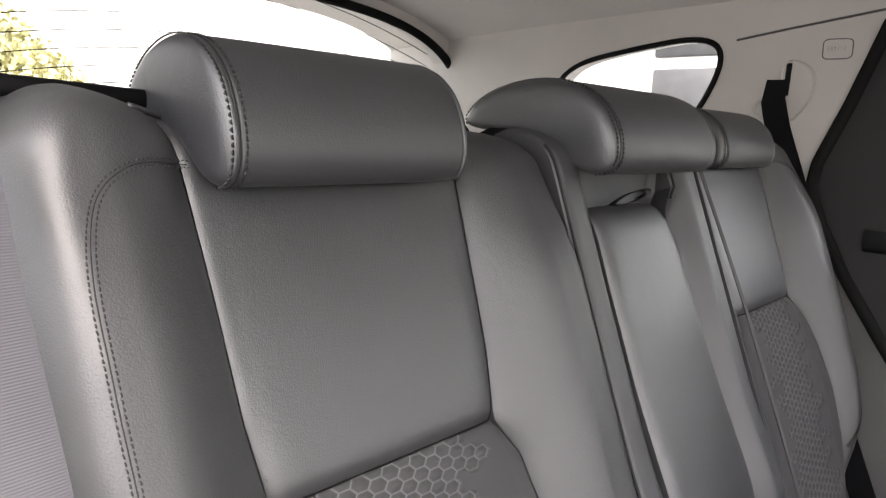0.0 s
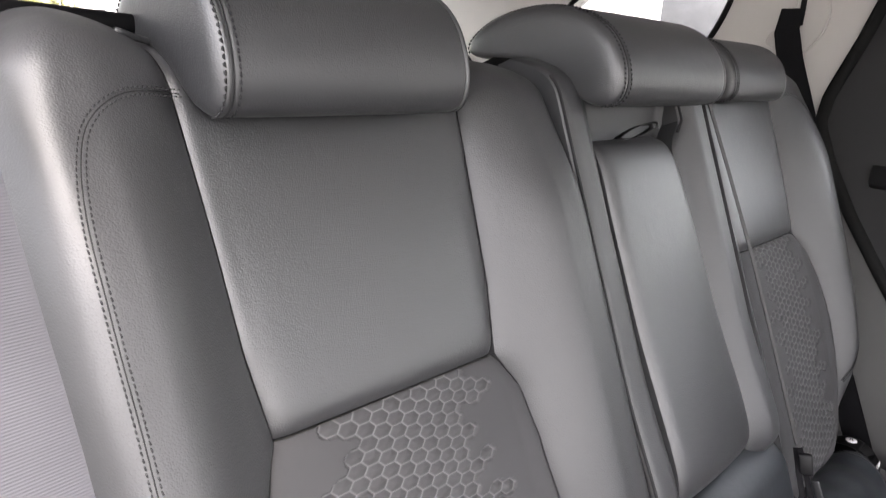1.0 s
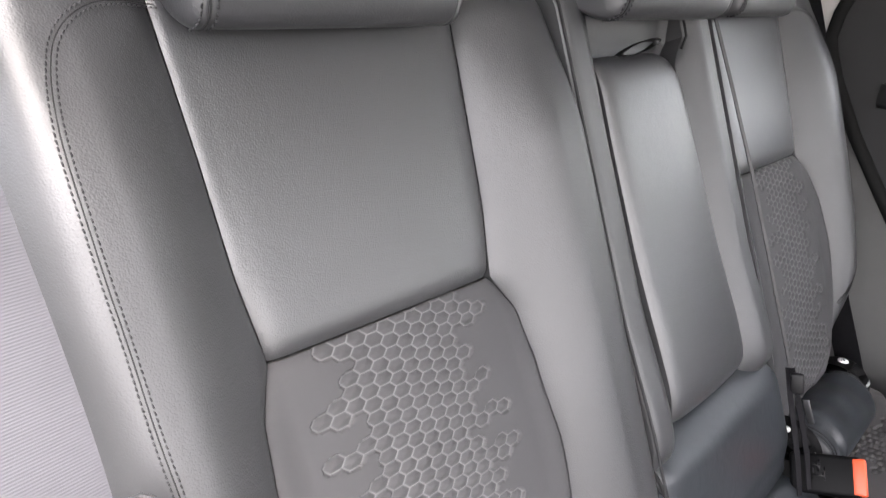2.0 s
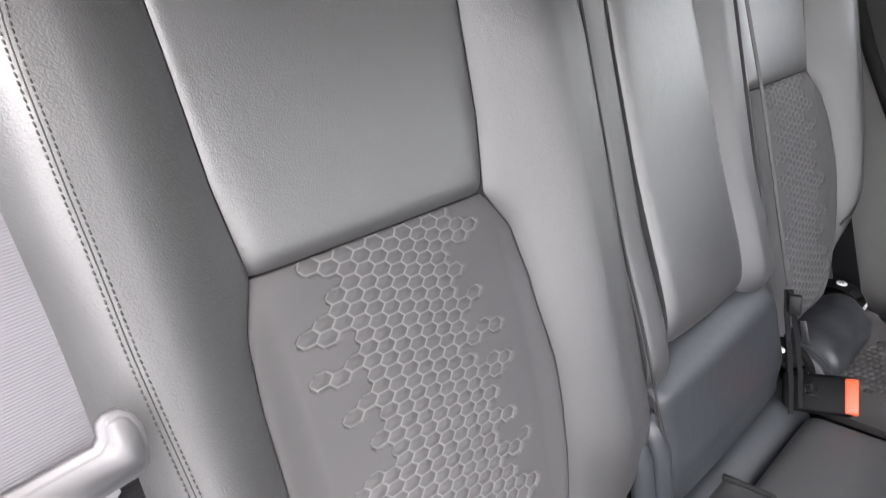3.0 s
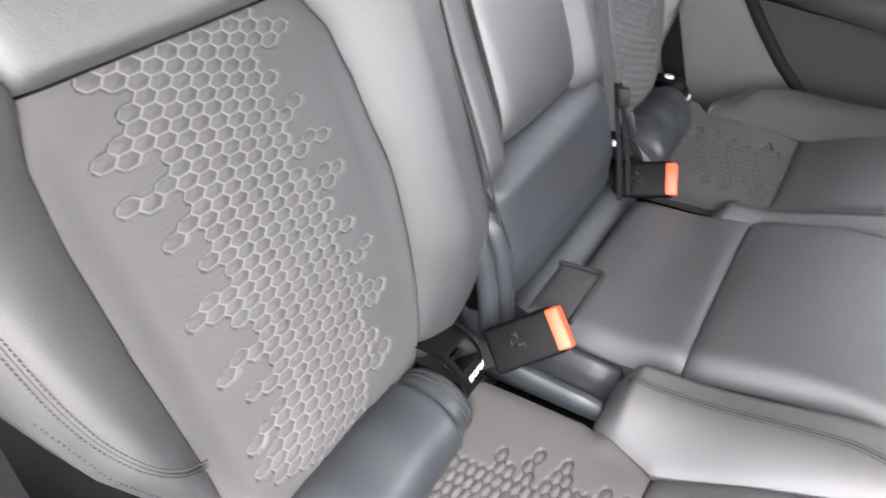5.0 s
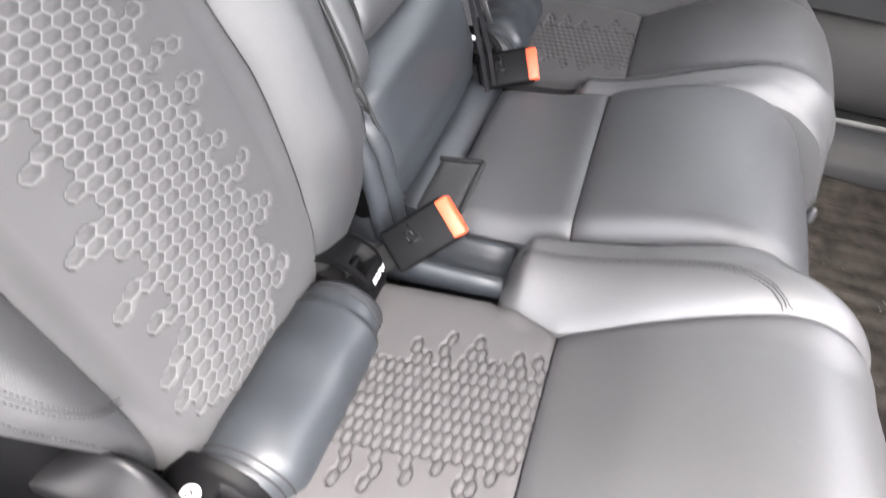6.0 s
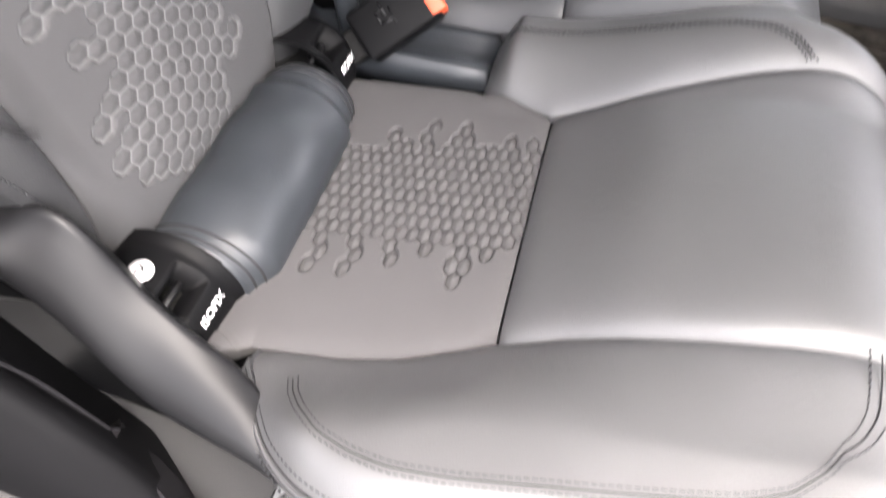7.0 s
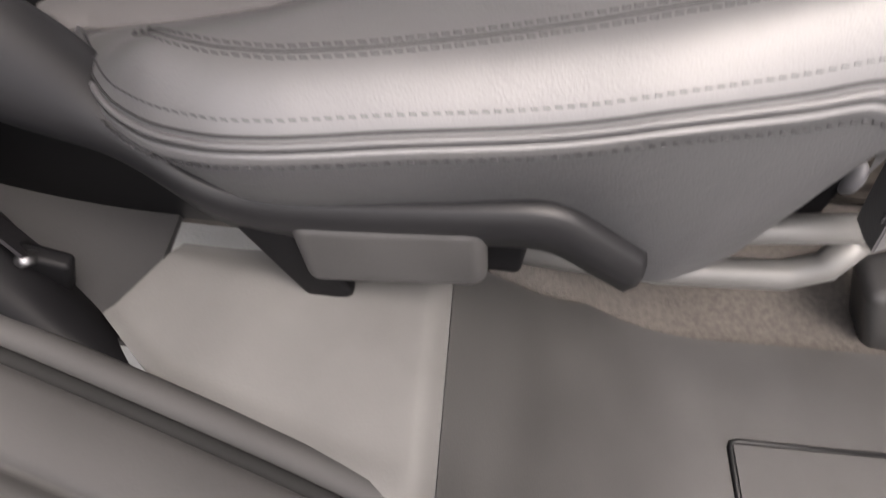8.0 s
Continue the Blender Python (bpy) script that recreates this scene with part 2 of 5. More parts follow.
def stitch_row(path, normals, mat, parent, pitch=0.0043, length=0.0031, width=0.0011, name="stitching"):
    """A row of single stitches that lie on a surface along a path."""
    p, verts, faces = resample(path, pitch), [], []
    d = np.r_[0, np.cumsum(np.linalg.norm(np.diff(path, axis=0), axis=1))]
    s = np.linspace(0, d[-1], len(p))
    nn = np.stack([np.interp(s, d, np.asarray(normals)[:, k]) for k in range(3)], 1)
    tan = np.gradient(p, axis=0)
    for c, t, n in zip(p, tan, nn):
        t, n = t / (np.linalg.norm(t) + 1e-12), n / (np.linalg.norm(n) + 1e-12)
        w = np.cross(n, t)
        t = t * 0.99 + w * 0.12
        k = len(verts)
        for e, hgt, wid in ((-0.5, -0.0004, 0.5), (-0.25, 0.0009, 1), (0.25, 0.0009, 1), (0.5, -0.0004, 0.5)):
            verts += [c + t * length * e + w * width * 0.5 * wid + n * hgt, c + t * length * e - w * width * 0.5 * wid + n * hgt,
                      c + t * length * e - n * 0.0008]
        for i in range(3):
            a = k + 3 * i
            faces += [(a, a + 1, a + 4, a + 3), (a + 1, a + 2, a + 5, a + 4), (a + 2, a, a + 3, a + 5)]
        faces += [(k, k + 2, k + 1), (k + 9, k + 10, k + 11)]
    return hang(name, from_arrays(name, verts, faces), mat, parent, kind="stuff")


def double_seam(fn, path, parent, gap=0.0034, welt=0.0, stitch=(0.0043, 0.0031, 0.0011)):
    """A sewn seam: a dark crease (two of them, with a welt between) and a row of stitches on each side. fn(a, b) gives the place and normal on the surface."""
    path = np.array(path, float)
    tan = np.gradient(path, axis=0)
    tan /= np.linalg.norm(tan, axis=1)[:, None] + 1e-12
    side = np.stack([-tan[:, 1], tan[:, 0]], 1)
    for k in ((-1, 1) if welt else (0,)):
        q = path + side * welt * k
        place, normal = fn(q[:, 0], q[:, 1])
        tube("seam_crease", place - normal * 0.0002, 0.0007 if welt else 0.00045, CREASE, parent, sides=6)
    if welt:
        place, normal = fn(path[:, 0], path[:, 1])
        tube("welt", place - normal * welt * 0.35, welt * 0.9, LEATHER_LIT, parent, "rounded welt between two seams", 8)
    for k in (-1, 1):
        q = path + side * gap * k
        pl, no = fn(q[:, 0], q[:, 1])
        stitch_row(pl, no, THREAD, parent, *stitch)


# ---- the seat: its backrest plane and cushion curve ----
RECLINE, RISE = radians(22), radians(8.9)
B0 = np.array([0, 0.0406, 0.45])
BV, BN = np.array([0, math.sin(RECLINE), math.cos(RECLINE)]), np.array([0, -math.cos(RECLINE), math.sin(RECLINE)])
NEAR_X, MID_X, FAR_X = 0.005, 0.388, 0.757


def back_at(x, v, h):
    """The place x across, v up the backrest and h out of it."""
    x, v, h = np.broadcast_arrays(np.asarray(x, float), v, h)
    return B0 + np.stack([x, 0 * x, 0 * x], -1) + v[..., None] * BV + h[..., None] * BN


FRONT_W, FRONT_R = 0.402, 0.05


def cushion_rise(w, front=FRONT_W):
    """How far the front half of a cushion is arched up under the thighs."""
    return 0.038 * smooth(front - 0.225, front - 0.005, np.asarray(w, float))


def cushion_at(x, w, h, front=FRONT_W):
    """The place x across, w forward along the cushion and h above it; past FRONT_W it rolls down over the front edge."""
    x, w, h = np.broadcast_arrays(np.asarray(x, float), np.asarray(w, float), np.asarray(h, float))
    turn = np.clip((w - front) / FRONT_R, 0, radians(84))
    rest = np.maximum(w - front - FRONT_R * radians(84), 0)
    ang = RISE - turn
    h = h + cushion_rise(w, front)
    flat = np.minimum(w, front)
    f = flat * math.cos(RISE) + FRONT_R * (math.sin(RISE) - np.sin(ang)) + rest * np.cos(ang)
    z = 0.40 + flat * math.sin(RISE) + FRONT_R * (np.cos(ang) - math.cos(RISE)) + rest * np.sin(ang)
    return np.stack([x, -f + h * np.sin(ang), z + h * np.cos(ang)], -1)


def surface(fn, eps=0.0008):
    """Place and normal of a surface fn(a, b)."""
    def both(a, b):
        p = fn(a, b)
        n = np.cross(fn(a + eps, b) - p, fn(a, b + eps) - p)
        n /= np.linalg.norm(n, axis=-1)[..., None] + 1e-12
        return p, n
    return both


# Ragged honeycomb of the backrest insert: first and last cell of each row, from the top row down
BACK_ROWS = [(3, 5), (3.5, 7.5), (2, 7), (0.5, 5.5), (-1, 6), (-1.5, 7.5), (1, 7), (0.5, 7.5), (1, 9), (0.5, 8.5), (0, 9), (3.5, 10.5), (3, 9), (1.5, 10.5),
             (5, 13), (4.5, 11.5), (4, 13), (6.5, 12.5), (6, 15), (7.5, 13.5), (8, 14), (6.5, 16.5), (6, 15), (8.5, 16.5), (10, 19), (10.5, 18.5), (9, 17),
             (8.5, 17.5), (12, 19), (10.5, 18.5), (13, 20), (12.5, 18.5), (12, 19), (11.5, 19.5), (13, 21), (12.5, 20.5), (14, 21)]
BACK_GAPS = [(10, 2), (13, 3.5), (16, 5), (27, 9.5), (27, 10.5), (33, 12.5)]
BACK_STRAYS = [(7, 9.5), (10, 11), (10, 12), (13, 12.5), (13, 13.5), (20, 17), (29, 20.5)]
# and of the cushion insert: the metres across between which each row runs, from the back row forward
SEAT_ROWS = [(-0.050, 0.062), (-0.053, 0.060), (-0.068, 0.058), (-0.046, 0.056), (-0.043, 0.062), (-0.065, 0.053), (-0.039, 0.064), (-0.038, 0.058), (-0.066, 0.060), (-0.038, 0.083),
             (-0.037, 0.071), (-0.050, 0.066), (-0.035, 0.084), (-0.034, 0.065), (-0.060, 0.073), (-0.040, 0.088), (-0.047, 0.105), (-0.033, 0.081), (-0.034, 0.084), (-0.021, 0.079),
             (-0.015, 0.098), (-0.010, 0.070), (-0.005, 0.098)]
SEAT_STRAYS = [(1, -0.077), (4, -0.076), (13, -0.057), (13, -0.070), (13, 0.092)]


def back_lattice(u, v):
    """Cell count along a row and row count of the honeycomb, at u across and v up the backrest; the cloth is stretched over the padding."""
    p, q = 10 * u, 10 * v
    x = (18.768 - 4.23 * q + 0.043 * q ** 2 - 0.048 * q ** 3 + 4.837 * p + 0.527 * p * q - 0.102 * p * q ** 2 + 0.294 * p ** 2 - 0.012 * p ** 2 * q + 0.084 * p ** 3)
    j = (34.436 - 5.473 * q - 1.709 * q ** 2 + 0.198 * q ** 3 - 4.418 * p + 0.757 * p * q - 0.165 * p * q ** 2 - 0.258 * p ** 2 + 0.092 * p ** 2 * q + 0.153 * p ** 3)
    return x, j


def seat_lattice(u, w):
    return 54.5 * u - 58 * w - 0.253, -1.82 + 37.5 * u + 104.6 * w


def back_cells():
    """Which cells are embossed: one row for each row, two columns for each cell width, from -20 cells on."""
    there = np.zeros((80, 160), bool)
    for j, (lo, hi) in enumerate(BACK_ROWS):
        there[j + 10, int(2 * lo) + 40:int(2 * hi) + 41:2] = True
    for j, x in BACK_GAPS:
        there[j + 10, int(2 * x) + 40] = False
    for j, x in BACK_STRAYS:
        there[j + 10, int(2 * x) + 40] = True
    return there


def seat_cells():
    there = np.zeros((80, 160), bool)
    m = np.array([[54.5, -58], [37.5, 104.6]])
    for j in range(-6, len(SEAT_ROWS)):
        lo, hi = SEAT_ROWS[max(j, 0)]
        for i in range(-18, 30):
            x = i + 0.5 * (j % 2)
            u = np.linalg.solve(m, (x + 0.253, j + 1.82))[0]
            there[j + 10, int(2 * x) + 40] = lo + 0.005 < u < hi - 0.005 or any(k == j and abs(u - c) < 0.0069 for k, c in SEAT_STRAYS)
    return there


def hex_emboss(x, j, there, size=0.0145, depth=0.0031):
    """Relief and outline mask of a ragged honeycomb pressed into cloth: sunk outlines round low pillows."""
    best = np.full(x.shape, 1e9)
    second = best.copy()
    inside, inside2 = np.zeros(x.shape, bool), np.zeros(x.shape, bool)
    for dj in (-1, 0, 1, 2):
        row = np.floor(j) + dj
        off = 0.5 * (row % 2)
        for di in (-1, 0, 1):
            cell = np.round(x - off) + off + di
            d = size * np.hypot(x - cell, 0.866 * (j - row))
            ok = there[np.clip(row.astype(int) + 10, 0, 79), np.clip((2 * cell).astype(int) + 40, 0, 159)]
            closer = d < best
            inside2 = np.where(closer, inside, np.where(d < second, ok, inside2))
            inside = np.where(closer, ok, inside)
            second = np.where(closer, best, np.minimum(second, d))
            best = np.minimum(best, d)
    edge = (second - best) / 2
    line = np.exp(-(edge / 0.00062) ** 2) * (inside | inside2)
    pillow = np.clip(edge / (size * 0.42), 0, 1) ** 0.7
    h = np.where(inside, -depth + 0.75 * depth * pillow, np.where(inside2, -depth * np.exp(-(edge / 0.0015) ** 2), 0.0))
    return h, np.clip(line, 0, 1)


# ---- outer rear seats: backrest ----
def insert_half(v):
    return np.interp(v, [0, 0.02, 0.08, 0.2, 0.28, 0.326, 0.36, 0.42, 0.5, 0.64],
                     [0.122, 0.124, 0.129, 0.135, 0.133, 0.126, 0.109, 0.117, 0.121, 0.130])


def insert_inner(v):
    """The same towards the middle seat."""
    return insert_half(v) - 0.005 * np.exp(-((v - 0.27) / 0.07) ** 2)


def outer_side(v):
    """Half width of the backrest on the door side."""
    return np.interp(v, [-0.04, 0, 0.06, 0.15, 0.25, 0.33, 0.42, 0.56, 0.60, 0.64], [0.118, 0.130, 0.150, 0.189, 0.212, 0.225, 0.234, 0.236, 0.232, 0.215])


def inner_side(v):
    """Half width of the backrest on the side of the middle seat."""
    return 0.2295 - 0.0645 * np.clip((0.10 - v) / 0.12, 0, 1) ** 1.8 - 0.03 * np.clip((v - 0.585) / 0.05, 0, 1) ** 2


def back_height(u, v, outer=-1, inner_bulge=1.0):
    a = np.abs(u)
    bol = np.where(u * outer > 0, 1.0, inner_bulge) * 0.046 * smooth(0.105, 0.185, a) * (0.35 + 0.65 * smooth(-0.02, 0.12, v)) * (1 - 0.5 * smooth(0.46, 0.62, v))
    out = u * outer > 0
    rim = np.where(out, outer_side(v), inner_side(v))
    edge = -np.where(out, 0.034, 0.012) * np.clip((a - rim + 0.036) / 0.036, 0, 1.2) ** np.where(out, 2.3, 4.5)
    lumbar = 0.010 * np.exp(-((v - 0.2) / 0.12) ** 2) * (1 - smooth(0.1, 0.2, a))
    top = -0.055 * np.clip((v - 0.577 - 0.018 * smooth(0.02, 0.19, u * outer)) / 0.06, 0, 1.4) ** 2.2
    low = -0.022 * np.clip((0.05 - v) / 0.08, 0, 1.2) ** 2
    return bol + edge + lumbar + top + low


def tuck(d, depth=0.0080, reach=0.007):
    """How far a panel dips at distance d from its seam."""
    return -depth * np.exp(-np.maximum(d, 0) / reach)


def seat_back(owner, xc, outer, fine, inner_bulge=1.0, inner_cut=0.0):
    """outer: -1 where the door side lies at smaller x, 1 where at larger x."""
    # shell behind the padding, with its rim along the top
    rings = []
    for v in (-0.02, 0.1, 0.3, 0.5, 0.6, 0.645, 0.654, 0.657):
        e = float(inner_side(np.array(min(v, 0.6)))) - (0.004 if v < 0.63 else 0.008 if v < 0.65 else 0.014)
        f, bk = (-0.045, -0.115) if v < 0.63 else (-0.052, -0.11)
        prof = [(-e, f), (-e * 0.5, f), (0, f), (e * 0.5, f), (e, f), (e, bk + 0.01), (e - 0.012, bk), (0, bk - 0.004), (-e + 0.012, bk), (-e, bk + 0.01)]
        rings.append([back_at(xc + u, v, h) for u, h in prof])
    seat = loft("backrest", rings, PLASTIC, owner, "padded backrest on a black moulded shell")
    if fine:
        box("shell_rim", (0.150, 0.030, 0.014), pose(xc - 0.190, 0.338, 1.041, -4, 2.5, 0), PLASTIC, seat, "black rim along the top of the shell", bevel=0.005)
    n = 1.0 if fine else 0.45

    def panel(name, half0, half1, v0, v1, nu, nv, mat, depth=0.03, hexes=False, label="", top_free=False, low_free=False, outer_free=False):
        b = spaced(int(nv * n), 0.5 if not hexes else 0.0)[:, None]
        a = spaced(int(nu * n), 0.6 if not hexes else 0.0)[None, :]
        v = v0 + (v1 - v0) * b + 0 * a
        lo, hi = half0(v), half1(v)
        u = lo + (hi - lo) * a
        d = np.minimum(u - lo, hi - u if not outer_free else 9)
        if outer_free == -1:
            d = hi - u
        ends = np.minimum(v - v0 if not low_free else 9 + 0 * v, v1 - v if not top_free else 9 + 0 * v)
        h = back_height(u, v, outer, inner_bulge) + tuck(d) + tuck(ends, 0.006, 0.006)
        line = None
        if hexes:
            rel, line = hex_emboss(*back_lattice(u * -outer, v), back_cells())
            h = h + rel
        pts = back_at(xc + u, v, h)
        return sheet(name, pts, mat, seat, -BN, depth, label, line)

    mid = {outer: insert_half, -outer: insert_inner}
    panel("upper_panel", lambda v: -mid[-1](v), mid[1], 0.361, 0.655, 60, 70, LEATHER_SOFT, label="smooth charcoal leather panel", top_free=True)
    panel("fabric_insert", lambda v: -mid[-1](v), mid[1], -0.04, 0.359, 400, 600, FABRIC_LIT_LINES, low_free=True, hexes=True,
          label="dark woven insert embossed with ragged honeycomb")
    edges = {outer: outer_side, -outer: lambda v: inner_side(v) - inner_cut}
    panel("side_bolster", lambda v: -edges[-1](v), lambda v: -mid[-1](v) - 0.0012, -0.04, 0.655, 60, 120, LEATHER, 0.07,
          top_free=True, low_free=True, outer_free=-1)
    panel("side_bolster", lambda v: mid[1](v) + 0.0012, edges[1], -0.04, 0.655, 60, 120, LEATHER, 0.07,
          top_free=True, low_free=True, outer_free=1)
    skin = surface(lambda u, v: back_at(xc + u, v, back_height(u, v, outer, inner_bulge)))
    # the sewn loop on the door-side bolster
    loop = [(-0.126, 0.589), (-0.150, 0.588), (-0.169, 0.583), (-0.184, 0.573), (-0.194, 0.560), (-0.201, 0.537), (-0.2045, 0.51), (-0.205, 0.48), (-0.204, 0.44), (-0.202, 0.40),
            (-0.201, 0.36), (-0.198, 0.32), (-0.194, 0.275), (-0.190, 0.225), (-0.182, 0.18), (-0.168, 0.145), (-0.150, 0.118), (-0.130, 0.101)]
    loop = np.array(loop) * (-outer * 1.0, 1) if outer > 0 else np.array(loop)
    s = np.linspace(0, len(loop) - 1, 200)
    loop = np.stack([np.interp(s, range(len(loop)), loop[:, 0]), np.interp(s, range(len(loop)), loop[:, 1])], 1)
    for _ in range(30):
        loop[1:-1] = (loop[:-2] + 2 * loop[1:-1] + loop[2:]) / 4
    double_seam(skin, loop, seat, 0.0023, 0, (0.0037, 0.0031, 0.0010))
    us = np.linspace(-0.15, 0.15, 60)
    edge_v = 0.634 - 0.03 * np.clip((np.abs(us) - 0.155) / 0.05, 0, 1) ** 2
    tube("top_piping", skin(us, edge_v)[0], 0.0022, LEATHER, seat, "piping along the top edge", 8)
    vs = np.linspace(0.03, 0.21, 60)
    rim = np.stack([outer * (outer_side(vs) - 0.005), vs], 1)
    pl, no = skin(rim[:, 0], rim[:, 1])
    stitch_row(pl, no, THREAD, seat)
    return seat


near_seat = thing("rear_seat", (NEAR_X, -0.1, 0.12), "charcoal leather rear seat with honeycomb fabric inserts by the open door", "car seat", "rear seats")
far_seat = thing("rear_seat", (FAR_X, -0.1, 0.12), "charcoal leather rear seat with honeycomb inserts by the closed door", "car seat", "rear seats")
mid_seat = thing("rear_seat", (MID_X, -0.1, 0.12), "narrow leather middle seat with folded-up armrest", "car seat", "rear seats")
seat_back(near_seat, NEAR_X, -1, True)
seat_back(far_seat, FAR_X, 1, False, 0.35, 0.022)


# ---- outer rear seats: cushion ----
def cushion_half(w):
    """Half width of the middle panels towards the middle seat."""
    return np.interp(w, [0, 0.05, 0.13, 0.207, 0.30, 0.42, 0.62], [0.150, 0.152, 0.153, 0.126, 0.139, 0.156, 0.162])


def cushion_half_door(w):
    """Half width of the middle panels towards the door."""
    return np.interp(w, [0, 0.028, 0.043, 0.107, 0.146, 0.205, 0.25, 0.30, 0.36, 0.43, 0.62], [0.174, 0.163, 0.151, 0.145, 0.136, 0.112, 0.106, 0.105, 0.103, 0.098, 0.096])


def eased(x, xs, ys):
    """A line through points, its corners rounded off."""
    return sum(np.interp(x + d, xs, ys) for d in (-0.016, -0.008, 0, 0.008, 0.016)) / 5


def cushion_rim(w):
    """Half width of the cushion on the door side, at its piped edge."""
    return eased(w, [0.03, 0.055, 0.075, 0.10, 0.13, 0.16, 0.20, 0.25, 0.30, 0.36, 0.43, 0.5], [0.150, 0.182, 0.213, 0.236, 0.250, 0.256, 0.252, 0.247, 0.242, 0.233, 0.224, 0.220])


def cushion_height(u, w, outer):
    """outer: -1 or 1, the side of the door."""
    a, out = np.abs(u), (u * outer > 0)
    start = np.where(out, smooth(0.03, 0.12, w), smooth(0.135, 0.165, w))
    bol_door = (0.030 + 0.008 * smooth(0.22, 0.42, w)) * smooth(-0.006, 0.075, a - cushion_half_door(w))
    bol_mid = 0.036 * smooth(0.115, 0.195, a) * (1 - 0.65 * smooth(0.40, 0.50, w))
    bol = np.where(out, bol_door, bol_mid) * start
    piped = eased(w, [0.05, 0.10, 0.132, 0.163, 0.203, 0.254, 0.306, 0.356, 0.43, 0.5], [0.006, -0.001, 0.003, 0.007, 0.006, 0.009, 0.013, 0.012, 0.008, -0.005])
    rim = cushion_rim(w)
    drop = np.clip((a - rim + 0.034) / 0.034, 0, 1.2) ** 2
    edge = np.where(out, (piped - bol) * drop, -0.02 * np.clip((a - 0.213) / 0.02, 0, 1.2) ** 2)
    crown = 0.016 * (1 - (a / 0.2) ** 2) * smooth(0.2, 0.3, w) - 0.004 * (1 - (a / 0.2) ** 2) * (1 - smooth(0.12, 0.25, w))
    corner = -0.018 * smooth(0.42, 0.49, w) * smooth(0.12, 0.22, a)
    corner = corner - out * cushion_rise(w) * smooth(-0.01, 0.07, a - cushion_half_door(w))
    groove = -0.0016 * np.exp(-((a - rim + 0.0035) / 0.0022) ** 2) * out
    return bol + edge + crown + corner + groove


def seat_at(xc, u, w, h, outer):
    """A place on a seat cushion, whose front corner by the door is rounded off."""
    return cushion_at(xc + u, w - 0.07 * smooth(0.12, 0.235, u * outer) ** 1.4 * smooth(0.30, 0.54, w) - 0.055 * smooth(0.13, 0.235, -u * outer) ** 1.5 * smooth(0.26, 0.50, w), h)


def seat_cushion(owner, xc, outer, fine):
    rings = [[cushion_at(xc + u, w, h) for u, h in ((-0.185, -0.02), (0.185, -0.02), (0.185, -0.10), (-0.185, -0.10))] for w in (0.02, 0.15, 0.3, 0.395)]
    seat = loft("cushion", rings, PLASTIC, owner, "leather seat cushion on a black base")
    n = 1.0 if fine else 0.5

    def panel(name, lo_fn, hi_fn, w0, w1, nu, nv, mat, depth=0.03, hexes=False, label="", free=(0, 0, 0, 0), sink=(0.0075, 0.008)):
        b = spaced(int(nv * n), 0.4 if not hexes else 0.0)[:, None]
        a = spaced(int(nu * n), 0.6 if not hexes else 0.0)[None, :]
        w = w0 + (w1 - w0) * b + 0 * a
        lo, hi = lo_fn(w), hi_fn(w)
        u = lo + (hi - lo) * a
        big = 9 + 0 * u
        d = np.minimum(big if free[0] else u - lo, big if free[1] else hi - u)
        e = np.minimum(big if free[2] else w - w0, big if free[3] else w1 - w)
        h = cushion_height(u, w, outer) + tuck(d, *sink) + tuck(e, 0.006, 0.007)
        line = None
        if hexes:
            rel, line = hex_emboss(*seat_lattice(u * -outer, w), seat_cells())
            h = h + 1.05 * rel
        return sheet(name, seat_at(xc, u, w, h, outer), mat, seat, (0, 0.15, -0.99), depth, label, line)

    outer_edge = cushion_rim

    def inner_edge(w):
        return 0.232 - 0.012 * smooth(0.40, 0.5, w)

    halves = {outer: cushion_half_door, -outer: cushion_half}
    panel("fabric_insert", lambda w: -halves[-1](w), halves[1], -0.01, 0.207, 400, 290, FABRIC_SHADED_LINES, free=(0, 0, 1, 0), hexes=True,
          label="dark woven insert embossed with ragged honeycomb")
    panel("front_panel", lambda w: -halves[-1](w), halves[1], 0.209, 0.585, 60, 110, LEATHER_LIT, free=(0, 0, 0, 1), sink=(0.009, 0.009), label="smooth charcoal leather front panel, made paler for the light on it")
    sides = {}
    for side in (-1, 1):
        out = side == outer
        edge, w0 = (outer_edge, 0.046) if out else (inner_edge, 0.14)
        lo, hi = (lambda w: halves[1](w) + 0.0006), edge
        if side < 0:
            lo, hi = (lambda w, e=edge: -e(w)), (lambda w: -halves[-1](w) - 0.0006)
        sides[side] = panel("side_bolster", lo, hi, w0, 0.585, 70, 110, LEATHER_LIT, 0.004 if out else 0.07,
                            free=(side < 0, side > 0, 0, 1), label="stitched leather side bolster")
    skin = surface(lambda u, w: seat_at(xc, u, w, cushion_height(u, w, outer), outer))
    # sewn loop on the top of the door-side bolster, and the piping under it
    def spline(points, count=160):
        p = np.array(points, float)
        s = np.linspace(0, len(p) - 1, count)
        q = np.stack([np.interp(s, range(len(p)), p[:, 0]), np.interp(s, range(len(p)), p[:, 1])], 1)
        for _ in range(6):
            q[1:-1] = (q[:-2] + 2 * q[1:-1] + q[2:]) / 4
        return q
    double_seam(skin, spline([(outer * a, w) for a, w in ((0.174, 0.0875), (0.184, 0.093), (0.196, 0.104), (0.211, 0.123), (0.2185, 0.145), (0.222, 0.170), (0.2195, 0.205), (0.211, 0.257),
                                                          (0.204, 0.309), (0.197, 0.36), (0.188, 0.388), (0.174, 0.402), (0.155, 0.410), (0.135, 0.413), (0.115, 0.414), (0.099, 0.414))]), seat, 0.0033, 0, (0.0044, 0.0034, 0.0013))
